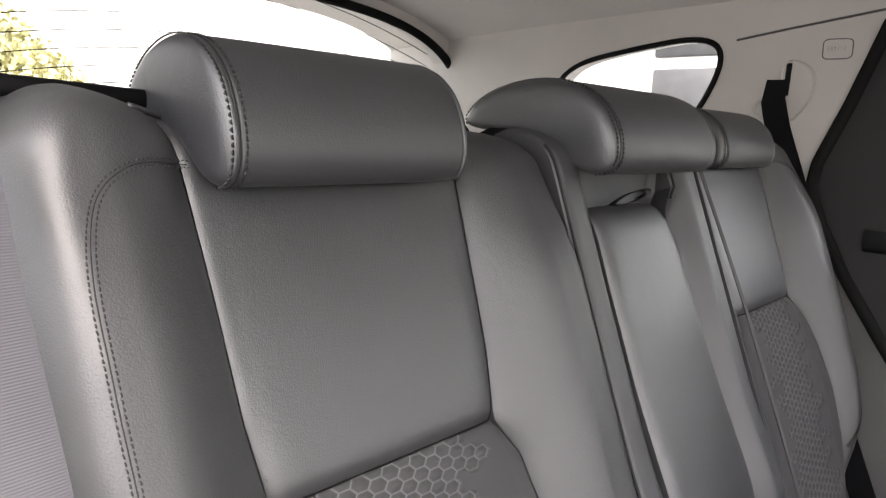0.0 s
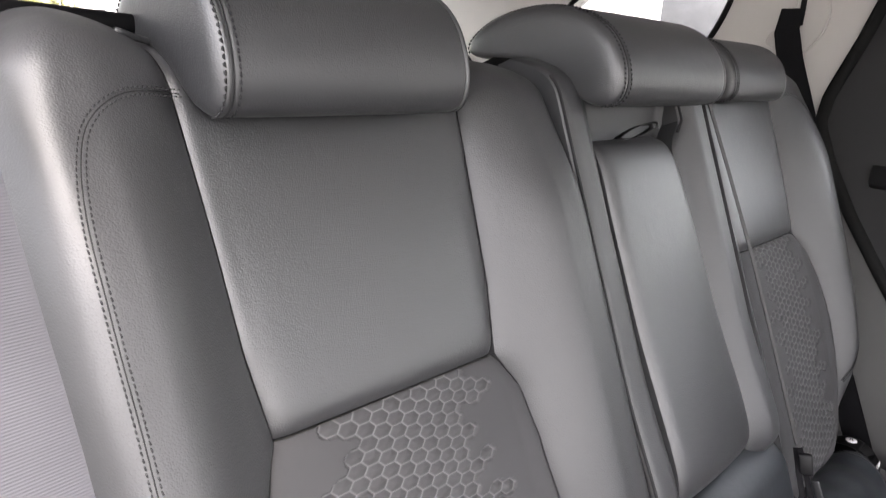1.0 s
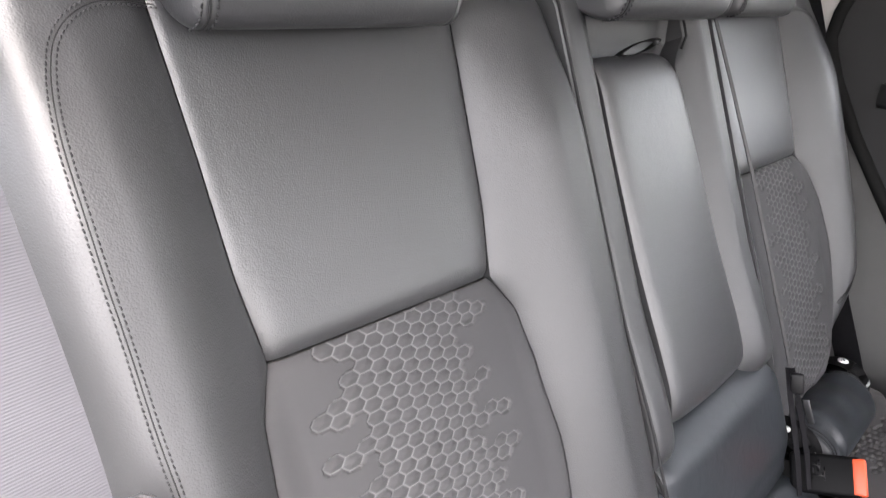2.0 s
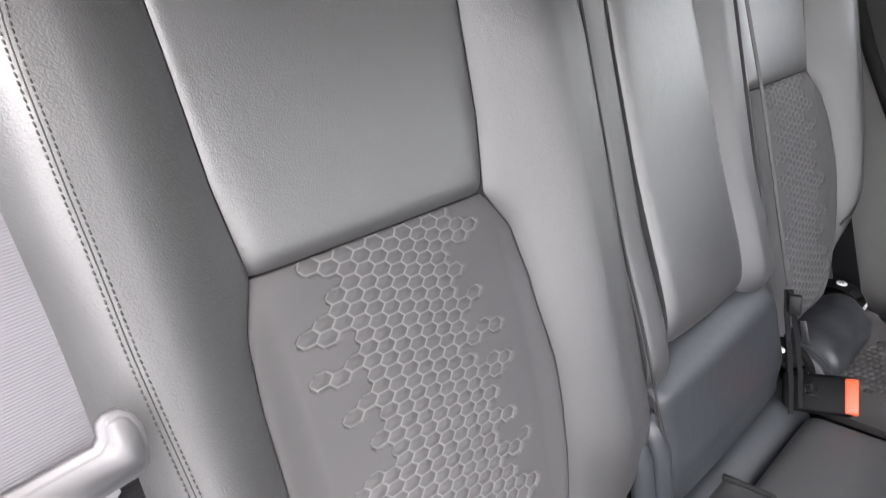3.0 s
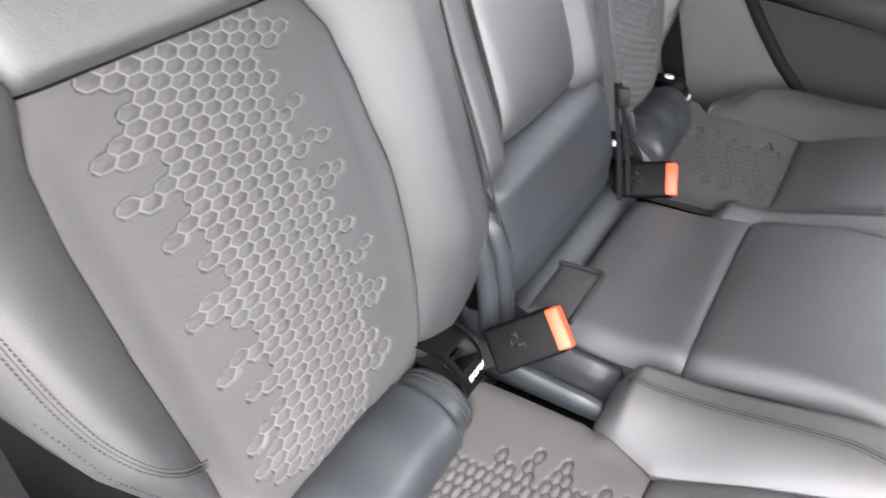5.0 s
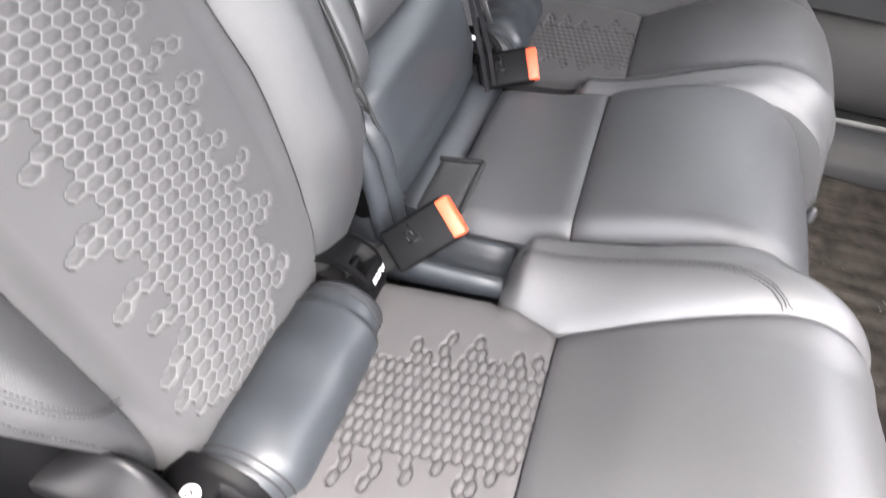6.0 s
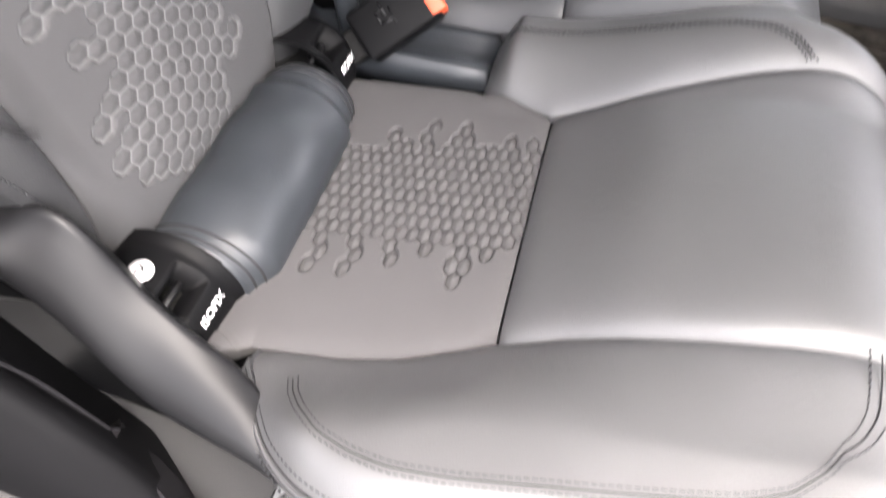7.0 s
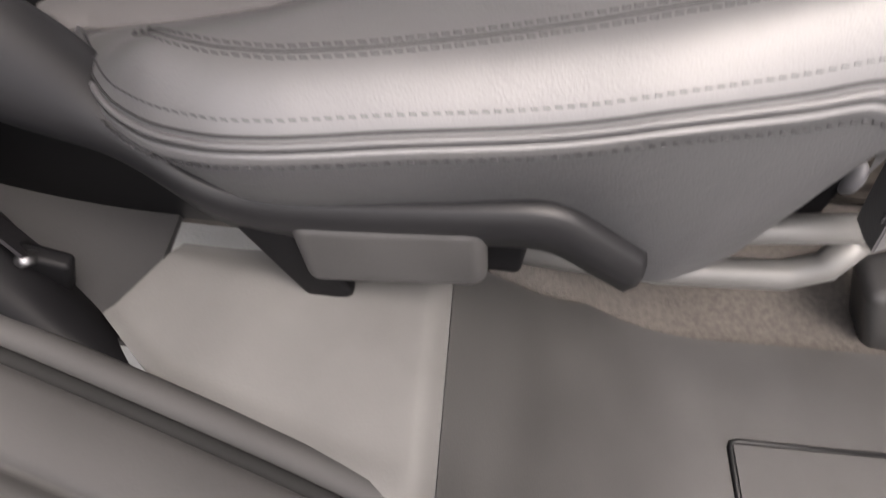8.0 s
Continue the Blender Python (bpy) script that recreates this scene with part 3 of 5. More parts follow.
    double_seam(skin, spline([(-outer * a, w) for a, w in ((0.196, 0.155), (0.193, 0.22), (0.190, 0.27), (0.188, 0.31), (0.186, 0.352), (0.180, 0.378), (0.170, 0.394), (0.159, 0.401), (0.154, 0.402))]), seat, 0.0033, 0, (0.0044, 0.0034, 0.0013))
    ws = np.linspace(0.05, 0.56, 150)
    rim = np.stack([outer * (outer_edge(ws) - 0.0035), ws], 1)
    double_seam(skin, rim, seat, 0.0056, 0.0018, (0.0044, 0.0028, 0.0013))
    # leather side below the piping, down to the plastic cover and the seat frame
    rows = []
    ws = np.linspace(0.05, 0.585, 70)
    top = skin(outer * outer_edge(ws), ws)[0] + (0, 0, -0.001)
    y = top[:, 1]
    bottom_z = np.interp(-y, [0.0, 0.10, 0.14, 0.28, 0.33, 0.355, 0.37, 0.382, 0.392, 0.402, 0.412], [0.39, 0.385, 0.355, 0.36, 0.326, 0.332, 0.341, 0.354, 0.382, 0.428, 0.445])
    bottom_z = np.minimum(bottom_z, top[:, 2] - 0.004)
    for k in np.linspace(0, 1, 12):
        p = top.copy()
        p[:, 2] = top[:, 2] + (bottom_z - top[:, 2]) * k
        p[:, 0] = top[:, 0] + outer * (0.003 * math.sin(k * 3.14) - 0.036 * np.interp(-y, [0.27, 0.35], [1, 0.3]) * k ** 1.3)
        rows.append(p)
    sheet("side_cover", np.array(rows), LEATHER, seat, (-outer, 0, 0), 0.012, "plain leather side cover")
    return seat


seat_cushion(near_seat, NEAR_X + 0.005, -1, True)
seat_cushion(far_seat, FAR_X, 1, False)


# ---- headrests ----
def headrest(xc, half, label, dy=0.0, deep=1.0, cap=0.010, tall=1.0, dz=0.0):
    """A wide padded headrest that hooks forward over the top of the backrest."""
    rest = thing("headrest", (xc, 0.30, 1.0), label, "headrest", "rear headrests")
    # outline of the end in y, z: front foot, face, crown, tail
    outline = [(0.226, 0.988), (0.211, 0.995), (0.207, 1.012), (0.211, 1.032), (0.222, 1.053), (0.243, 1.070), (0.272, 1.079), (0.305, 1.078),
               (0.338, 1.069), (0.362, 1.055), (0.374, 1.040), (0.372, 1.030), (0.350, 1.026), (0.318, 1.024), (0.288, 1.019), (0.262, 1.006), (0.243, 0.992)]
    o = np.array(outline)
    o[:, 0] = 0.207 + (o[:, 0] - 0.207) * deep + dy
    o[:, 1] = 1.033 + (o[:, 1] - 1.033) * tall + dz
    s = np.linspace(0, len(o), 4 * len(o), endpoint=False)
    loop = np.r_[o, o[:1]]
    o = np.stack([np.interp(s, range(len(loop)), loop[:, k]) for k in (0, 1)], 1)
    for _ in range(4):
        o = (np.roll(o, 1, 0) + 2 * o + np.roll(o, -1, 0)) / 4
    c = o.mean(0)

    def ring(x, k):
        p = c + (o - c) * k
        return np.c_[np.full(len(p), x), p]

    span = half - cap
    body = [ring(xc + span * t, 1 - 0.015 * abs(t) ** 6 - 0.05 * (abs(t) > 0.995)) for t in np.r_[-1, -0.985, np.linspace(-0.96, 0.96, 25), 0.985, 1]]
    loft("pad", body, LEATHER, rest)
    for side in (-1, 1):
        x0 = xc + side * span
        skin = [ring(x0 + side * cap * t, k) for t, k in ((-0.05, 0.93), (0.02, 0.985), (0.15, 0.995), (0.35, 0.985), (0.6, 0.95), (0.8, 0.90), (0.93, 0.82), (1.0, 0.68), (1.06, 0.4), (1.08, 0.1))]
        loft("end_cap", skin, LEATHER_SOFT, rest, "smooth leather end panel")
        post = [back_at(xc + side * 0.06, v, -0.055) for v in (0.55, 0.60, 0.645)]
        tube("post", post, 0.006, STEEL, rest, "steel headrest post", 12)
        if side > 0:
            continue
        crease = ring(x0 + side * 0.0005, 0.988)[: len(o) * 11 // 17]
        tube("seam_crease", crease, 0.0011, CREASE, rest, sides=6)
        for off, k in ((-0.0045, 0.996), (0.0052, 0.992)):
            p = ring(x0 + side * off, k)[: len(o) * 11 // 17]
            nrm = np.c_[np.full(len(p), side * (0.4 if off > 0 else 0.05)), p[:, 1:] - c]
            stitch_row(p, nrm, THREAD, rest, 0.0045, 0.0033, 0.0014)
    return rest


headrest(-0.010, 0.109, "padded charcoal leather headrest on the backrest", tall=1.10)
headrest(MID_X - 0.003, 0.122, "padded charcoal leather headrest over the armrest", -0.034, 1.25, 0.013, 1.08, 0.004)
headrest(FAR_X + 0.004, 0.106, "padded charcoal leather headrest near the far pillar", 0.02)


# ---- middle seat ----
def mid_height(u, v):
    a = np.abs(u)
    return (0.022 + 0.016 * smooth(0.09, 0.125, a) - 0.020 * np.clip((a - 0.145) / 0.02, 0, 1.2) ** 2
            - 0.055 * np.clip((v - 0.577) / 0.06, 0, 1.2) ** 2.2)


rings = [[back_at(MID_X + u, v, h) for u, h in ((-0.155, -0.03), (0.155, -0.03), (0.155, -0.10), (-0.155, -0.10))] for v in (-0.02, 0.2, 0.4, 0.6, 0.64)]
mid = loft("backrest", rings, PLASTIC, mid_seat, "narrow backrest on a black shell")


def mid_panel(name, u0, u1, v0, v1, nu, nv, mat, extra=lambda u, v: 0, depth=0.04, label="", free_top=False, ends=(0.006, 0.006), dip=(0.007, 0.006)):
    """A padded panel of the middle backrest between the side lines u0(v) and u1(v)."""
    a, b = spaced(nu)[None, :], spaced(nv, 0.7)[:, None]
    v = v0 + (v1 - v0) * b + 0 * a
    lo, hi = u0(v), u1(v)
    u = lo + (hi - lo) * a
    d, e = np.minimum(u - lo, hi - u), np.minimum(v - v0, (v1 - v) if not free_top else 9)
    h = mid_height(u, v) + extra(u, v) + tuck(d, *dip) + tuck(e, *ends)
    return sheet(name, back_at(MID_X + u, v, h), mat, mid, -BN, depth, label)


def arm_left(v):
    return np.interp(v, [0.1, 0.3, 0.45, 0.55, 0.58], [-0.087, -0.086, -0.088, -0.085, -0.083]) + 0 * v


def arm_right(v):
    return np.interp(v, [0.1, 0.22, 0.36, 0.46, 0.505, 0.525, 0.535], [0.090, 0.092, 0.088, 0.077, 0.070, 0.062, 0.048]) + 0 * v


def pocket_right(v):
    return np.interp(v, [0.1, 0.22, 0.36, 0.46, 0.52, 0.55, 0.60, 0.64], [0.092, 0.094, 0.090, 0.080, 0.086, 0.104, 0.104, 0.095]) + 0 * v


mid_panel("flank", lambda v: -0.151 + 0 * v, lambda v: arm_left(v) - 0.0006, 0.116, 0.632, 40, 90, LEATHER, lambda u, v: 0.010 * smooth(0.30, 0.14, v), depth=0.07,
          label="leather flank beside the armrest", free_top=True, ends=(0.022, 0.012), dip=(0.005, 0.0035))
mid_panel("flank", lambda v: pocket_right(v) + 0.0015, lambda v: 0.158 + 0 * v, 0.122, 0.632, 40, 90, LEATHER, lambda u, v: 0.010 * smooth(0.30, 0.14, v), depth=0.07,
          label="leather flank beside the armrest", free_top=True, ends=(0.022, 0.012), dip=(0.006, 0.004))
mid_panel("armrest", arm_left, arm_right, 0.143, 0.535, 50, 90, LEATHER_SOFT, lambda u, v: 0.006 + 0.005 * np.cos(u / 0.0875 * 1.4) + 0.010 * smooth(0.35, 0.15, v), label="folded leather armrest",
          ends=(0.014, 0.012), dip=(0.007, 0.005))
mid_panel("pocket_panel", lambda v: arm_left(v) - 0.02, lambda v: pocket_right(v) + 0.035, 0.46, 0.632, 40, 50, LEATHER, lambda u, v: -0.030 + 0.018 * smooth(0.54, 0.60, v), label="recessed panel over the armrest", free_top=True, dip=(0.004, 0.004))
for edge, s0 in ((arm_left, -0.004), (pocket_right, 0.004)):
    v_line = np.linspace(0.536, 0.60, 24)
    tube("pocket_piping", back_at(MID_X + edge(v_line) + s0, v_line, mid_height(edge(v_line) + s0, v_line) - 0.004), 0.0018, CREASE, mid)
v_line = np.linspace(0.06, 0.60, 60)
# Near-black tube laid along the gap to paint the shade inside it
tube("gap_shade", back_at(0.2360, v_line, mid_height(-0.151 + 0 * v_line, v_line) + 0.008 * smooth(0.30, 0.14, v_line) + 0.0005), 0.0016, CREASE, mid, "near-black tube painting the shade in the gap beside the flank", 8)
# side strip between the flank and the far seat
mid_panel("side_strip", lambda v: 0.1595 + 0 * v, lambda v: 0.169 + 0 * v, 0.09, 0.63, 12, 60, LEATHER, lambda u, v: 0.012 + 0 * u, depth=0.06, label="narrow leather edge strip", free_top=True, dip=(0.003, 0.003))
a, b = spaced(50, 0.6)[None, :], spaced(40, 0.7)[:, None]
u, v = -0.145 + 0.308 * a + 0 * b, -0.02 + 0.172 * b + 0 * a
h = 0.044 + 0.004 * np.cos(u / 0.155 * 1.5) - 0.045 * np.clip((v - 0.098) / 0.05, 0, 1.1) ** 2 + tuck(np.minimum(u + 0.145, 0.163 - u), 0.012, 0.008) - 0.012 * smooth(0.03, -0.02, v)
sheet("lower_pad", back_at(MID_X + u, v, h), VINYL, mid, -BN, 0.08, "slate leather pad below the armrest")
piping = [back_at(MID_X - 0.144, v, 0.036 - 0.045 * max(0, (v - 0.098) / 0.05) ** 2) for v in np.linspace(-0.02, 0.145, 30)]
tube("piping", piping, 0.0022, CREASE, mid)
rings = [[back_at(MID_X - 0.148, v, f), back_at(MID_X - 0.164, v, f), back_at(MID_X - 0.164, v, -0.06), back_at(MID_X - 0.148, v, -0.06)] for v, f in ((-0.03, 0.018), (0.02, 0.024), (0.07, 0.026), (0.11, 0.016), (0.14, -0.01))]
loft("hinge_cover", rings, PLASTIC, mid, "black plastic hinge cover")
hinge = bmesh.new()
bmesh.ops.create_cone(hinge, cap_ends=True, segments=32, radius1=0.021, radius2=0.019, depth=0.014)
bmesh.ops.bevel(hinge, geom=[e for e in hinge.edges if len(e.link_faces) == 2 and e.calc_face_angle(0) > 1], offset=0.002, segments=2, affect="EDGES")
hinge.transform(Matrix.Translation(back_at(MID_X - 0.166, 0.070, 0.012).tolist()) @ pose(0, 0, 0, 0, 90, 0))
part("hinge_cap", hinge, PLASTIC, mid, "round black hinge cap")
# pull strap over the armrest: a thin ribbon sewn into a pointed loop
ribbon = []
for t in np.linspace(0, 2 * np.pi, 48):
    s = 0.5 - 0.5 * np.cos(t)
    bow = math.sin(t)
    k = back_at(MID_X - 0.040 + 0.088 * s, 0.535 + 0.012 * s + 0.0055 * np.sign(bow) * abs(bow) ** 1.5, 0.020 + 0.004 * bow)
    ribbon.append([k + BN * 0.005 + BV * 0.0006, k - BN * 0.005 + BV * 0.0006, k - BN * 0.005 - BV * 0.0006, k + BN * 0.005 - BV * 0.0006])
loft("pull_strap", ribbon, RUBBER, mid, "black ribbon pull strap")
box("strap_end", (0.018, 0.005, 0.008), pose(*back_at(MID_X + 0.046, 0.547, 0.021).tolist(), -20, 0, 6), TRIM, mid, "grey sewn strap end", bevel=0.0015)
MX = 0.400
rings = [[cushion_at(MX + u, w, h) for u, h in ((-0.14, -0.02), (0.14, -0.02), (0.14, -0.10), (-0.14, -0.10))] for w in (0.02, 0.15, 0.3, 0.335)]
cushion_mid = loft("cushion", rings, PLASTIC, mid_seat, "leather middle cushion with a cross seam")


def mid_cushion_height(u, w):
    a = np.abs(u)
    return 0.024 + 0.006 * np.cos(u / 0.155 * 1.5) - 0.03 * np.clip((a - 0.125) / 0.03, 0, 1.2) ** 2 - 0.05 * np.clip((0.06 - w) / 0.08, 0, 1.2) ** 2


for name, w0, w1 in (("rear_panel", 0.045, 0.196), ("front_panel", 0.198, 0.52)):
    a, b = spaced(50)[None, :], spaced(60, 0.6)[:, None]
    u, w = -0.152 + 0.304 * a + 0 * b, w0 + (w1 - w0) * b + 0 * a
    h = mid_cushion_height(u, w) + tuck(np.minimum(w - w0, (w1 - w) if w1 < 0.5 else 9), 0.006, 0.007)
    sheet(name, cushion_at(MX + u, w, h, 0.336), LEATHER_MID, cushion_mid, (0, 0.1, -0.99), 0.06)
a, b = spaced(30)[None, :], spaced(20, 0.7)[:, None]
u, w = -0.152 + 0.304 * a + 0 * b, -0.045 + 0.088 * b + 0 * a
sheet("rear_valley", cushion_at(MX + u, w, 0.006 + 0.026 * np.sin((w + 0.045) / 0.088 * np.pi) ** 0.7), VINYL, cushion_mid, (0, 0, -1), 0.04, "slate leather roll behind the cushion")
a, b = spaced(24, 0.8)[None, :], spaced(24, 0.8)[:, None]
u, w = -0.150 + 0.096 * a + 0 * b, 0.016 + 0.056 * b + 0 * a
d = np.minimum(np.minimum(u + 0.150, -0.054 - u), np.minimum(w - 0.016, 0.072 - w))
sheet("buckle_flap", cushion_at(MX + u, w, 0.032 + 0.06 * (w - 0.02) + tuck(d, 0.006, 0.005)), LEATHER, cushion_mid, (0, 0, -1), 0.03, "leather flap for the belt buckle")
rim_u = np.r_[np.full(12, -0.054), np.linspace(-0.054, -0.150, 12)]
rim_w = np.r_[np.linspace(0.016, 0.070, 12), np.full(12, 0.072)]
rim_pts = resample(cushion_at(MX + rim_u, rim_w, 0.030 + 0.06 * (rim_w - 0.02)), 0.004)
rim_pts[1:-1] = (rim_pts[:-2] + 2 * rim_pts[1:-1] + rim_pts[2:]) / 4
tube("flap_piping", rim_pts, 0.0034, CREASE, cushion_mid, "dark piping round the flap")


# ---- isofix guides and lower back rolls ----
def lower_roll(owner, xc, half, inner, label):
    """A padded leather roll along the foot of the backrest, with a narrow neck towards the side given by inner."""
    rings = []
    for t in np.linspace(-1, 1, 61):
        e = 1 - 0.06 * abs(t) ** 12 - 0.13 * smooth(0.66, 0.74, t * inner)
        prof = []
        for k in np.linspace(-0.35, 1.25, 30):
            th = k * np.pi
            y, z = 0.012 - 0.051 * e * math.cos(th), 0.401 + 0.047 * e * math.sin(th)
            y += (0.011 * smooth(0.74, 0.97, -t * inner)) * smooth(0.75, 0.2, k)
            prof.append((xc + half * t, y, z + 0.002 * math.sin(9 * t) * math.sin(th)))
        rings.append(prof)
    roll = loft("lower_roll", rings, VINYL, owner, label)
    for t in (2, 4, 56, 58):
        tube("collar_seam", np.array(rings[t])[2:], 0.0011, CREASE, roll, sides=6)
    return roll


lower_roll(near_seat, 0.003, 0.107, 1, "slate blue leather roll between two child-seat guides")
lower_roll(far_seat, FAR_X, 0.107, -1, "slate blue leather roll on the far seat")


def text_mesh(name, body, size, m, mat, parent):
    cu = bpy.data.curves.new(name, "FONT")
    cu.body, cu.size, cu.extrude, cu.align_x, cu.align_y = body, size, 0.0003, "CENTER", "CENTER"
    tmp = bpy.data.objects.new(name, cu)
    scene.collection.objects.link(tmp)
    me = bpy.data.meshes.new_from_object(tmp.evaluated_get(bpy.context.evaluated_depsgraph_get()))
    bpy.data.objects.remove(tmp)
    me.transform(m)
    return hang(name, me, mat, parent, "white raised lettering", smooth_faces=False)


def isofix_guide(x, side, label):
    """A moulded half-round guide at the end of the roll, with a deep slot on top; side: -1 or 1, away from the roll."""
    g = thing("isofix_guide", (x, 0.03, 0.40), label, "child-seat anchor", "child-seat guides")
    yc, zc = (0.029 if side < 0 and x < 0 else 0.034), 0.400
    nx, nt = 30, 56
    ts, ks = np.linspace(*sorted((-0.5 * side, 0.40 * side)), nx + 1), np.linspace(-0.32, 1.15, nt + 1)

    def at(t, k, inward=0.0):
        r = 0.047 + 0.004 * (1 - smooth(-0.5, -0.34, t * side)) - 0.006 * smooth(0.2, 0.5, t * side) - inward
        th = k * np.pi
        return (x + 0.062 * t, yc - r * math.cos(th), zc + r * math.sin(th))

    def cut(t, k):
        return -0.25 < t * side < 0.27 and 0.225 < k < 0.385

    bm = bmesh.new()
    vs_ = [[bm.verts.new(at(t, k)) for t in ts] for k in ks]
    for i in range(nt):
        for j in range(nx):
            if not cut((ts[j] + ts[j + 1]) / 2, (ks[i] + ks[i + 1]) / 2):
                bm.faces.new((vs_[i][j], vs_[i][j + 1], vs_[i + 1][j + 1], vs_[i + 1][j]))
    bmesh.ops.delete(bm, geom=[v for v in bm.verts if not v.link_faces], context="VERTS")
    inner_edges = [e for e in bm.edges if e.is_boundary and all(abs((v.co.x - x) / 0.062) < 0.45 and v.co.z > zc + 0.02 for v in e.verts)]
    ext = bmesh.ops.extrude_edge_only(bm, edges=inner_edges)
    for v in ext["geom"]:
        if isinstance(v, bmesh.types.BMVert):
            v.co += (Vector((x, yc + 0.004, zc)) - v.co).normalized() * 0.024
    part("housing", bm, PLASTIC, g)
    box("slot", (0.042, 0.06, 0.008), pose(x, yc - 0.008, zc + 0.012), RUBBER, g, "dark slot floor", bevel=0.001)
    tube("anchor_bar", [at(-0.3, 0.33, 0.018), at(0.3, 0.33, 0.018)], 0.003, TRIM, g, "dark anchor bar")
    k = 0.135
    c = Vector(at(0.03, k, -0.0006))
    ny, nz = -math.cos(k * np.pi), math.sin(k * np.pi)
    m = Matrix(((1, 0, 0, c.x), (0, nz, ny, c.y), (0, -ny, nz, c.z), (0, 0, 0, 1)))
    text_mesh("lettering", "ISOFIX", 0.0098, m, WHITE, g)
    if side > 0 and x < 0.5:
        return g
    k = 0.505
    c = Vector(at(0.0, k, -0.001))
    ny, nz = -math.cos(k * np.pi), math.sin(k * np.pi)
    m = Matrix(((1, 0, 0, c.x), (0, nz, ny, c.y), (0, -ny, nz, c.z), (0, 0, 0, 1)))
    dot = bmesh.new()
    bmesh.ops.create_cone(dot, cap_ends=True, segments=32, radius1=0.0085, radius2=0.0082, depth=0.0016)
    dot.transform(m)
    d = part("sticker", dot, WHITE, g, "round white sticker")
    for q, (dx, dy, w) in enumerate(((-0.002, 0.002, 0.003), (0.001, -0.001, 0.005), (0.003, 0.002, 0.002))):
        box("mark", (w, 0.0016, 0.0008), m @ pose(dx, dy, 0.0011, 0, 0, 30 * q), TRIM, d, bevel=0)
    return g


for x, o in ((-0.134, -1), (0.147, 1), (FAR_X - 0.138, -1), (FAR_X + 0.138, 1)):
    isofix_guide(x, o, "black plastic child-seat anchor guide with white lettering")


# ---- seat belts and buckles ----
def buckle(place, aim, face, label):
    """A black buckle whose end with the orange button points along aim, its broad face towards face."""
    b = thing("belt_buckle", place, label, "seat belt buckle", "seat belt buckles")
    ay = Vector(aim).normalized()
    az = (Vector(face) - ay * ay.dot(Vector(face))).normalized()
    ax = ay.cross(az)
    m = Matrix(((ax.x, ay.x, az.x, place[0]), (ax.y, ay.y, az.y, place[1]), (ax.z, ay.z, az.z, place[2]), (0, 0, 0, 1)))
    box("housing", (0.050, 0.080, 0.031), m, PLASTIC, b, bevel=0.005)
    box("button", (0.045, 0.016, 0.023), m @ pose(0, 0.038, 0.0045), ORANGE, b, "orange release button", bevel=0.003)
    box("slot", (0.044, 0.004, 0.005), m @ pose(0, 0.0405, -0.0105), RUBBER, b, "dark tongue slot", bevel=0.0005)
    box("stalk", (0.030, 0.05, 0.018), m @ pose(0, -0.060, -0.003), RUBBER, b, "black webbing stalk", bevel=0.004)
    for dx, dy, w, l in ((-0.006, 0.0, 0.014, 0.003), (0.004, 0.006, 0.016, 0.002), (0, -0.007, 0.012, 0.002), (0.006, 0.0, 0.003, 0.014), (-0.006, -0.003, 0.002, 0.010)):
        box("moulded_mark", (w, l, 0.0008), m @ pose(dx - 0.004, dy - 0.006, 0.0157), TRIM, b, bevel=0)
    return b


buckle((0.196, -0.040, 0.448), (0.45, -0.68, 0.56), (-0.70, -0.10, 0.70), "black seat belt buckle with orange button beside the near seat")
buckle((0.558, -0.038, 0.447), (0.25, -0.93, 0.30), (-0.72, -0.25, 0.65), "black seat belt buckle with orange button beside the far seat")


def strap(name, path, width_dirs, width, mat, parent, label="", thick=0.0016):
    rings = []
    p = np.array(path, float)
    tan = np.gradient(p, axis=0)
    for c, t, w in zip(p, tan, width_dirs):
        t, w = t / np.linalg.norm(t), np.array(w, float)
        w -= t * (w @ t)
        w /= np.linalg.norm(w)
        n = np.cross(t, w)
        rings.append([c - w * width / 2 + n * thick / 2, c + w * width / 2 + n * thick / 2, c + w * width / 2 - n * thick / 2, c - w * width / 2 - n * thick / 2])
    ob = loft(name, rings, mat, parent, label)
    ob.data.polygons.foreach_set("use_smooth", [False] * len(ob.data.polygons))
    return ob


# ---- plastic cover on the door side of the near seat ----
SECTIONS = [(0.22, -0.152, 0.430, 0.22, -0.190, 0.500), (0.125, -0.148, 0.484, 0.125, -0.184, 0.503), (0.085, -0.148, 0.509, 0.085, -0.181, 0.504), (0.055, -0.148, 0.522, 0.053, -0.185, 0.472),
            (0.038, -0.149, 0.503, 0.018, -0.197, 0.426), (0.022, -0.152, 0.468, -0.012, -0.204, 0.409), (-0.022, -0.165, 0.440, -0.055, -0.212, 0.407),
            (-0.054, -0.168, 0.425, -0.085, -0.218, 0.409),
            (-0.100, -0.195, 0.400, -0.116, -0.229, 0.394), (-0.135, -0.205, 0.378, -0.140, -0.230, 0.377),
            (-0.230, -0.207, 0.390, -0.230, -0.231, 0.391), (-0.268, -0.207, 0.398, -0.268, -0.231, 0.398), (-0.287, -0.207, 0.396, -0.287, -0.230, 0.396),
            (-0.302, -0.207, 0.383, -0.302, -0.229, 0.383), (-0.332, -0.207, 0.360, -0.332, -0.226, 0.360)]
sec = np.array(SECTIONS)
s = np.linspace(0, len(sec) - 1, 110)
sec = np.stack([np.interp(s, range(len(sec)), sec[:, k]) for k in range(6)], 1)
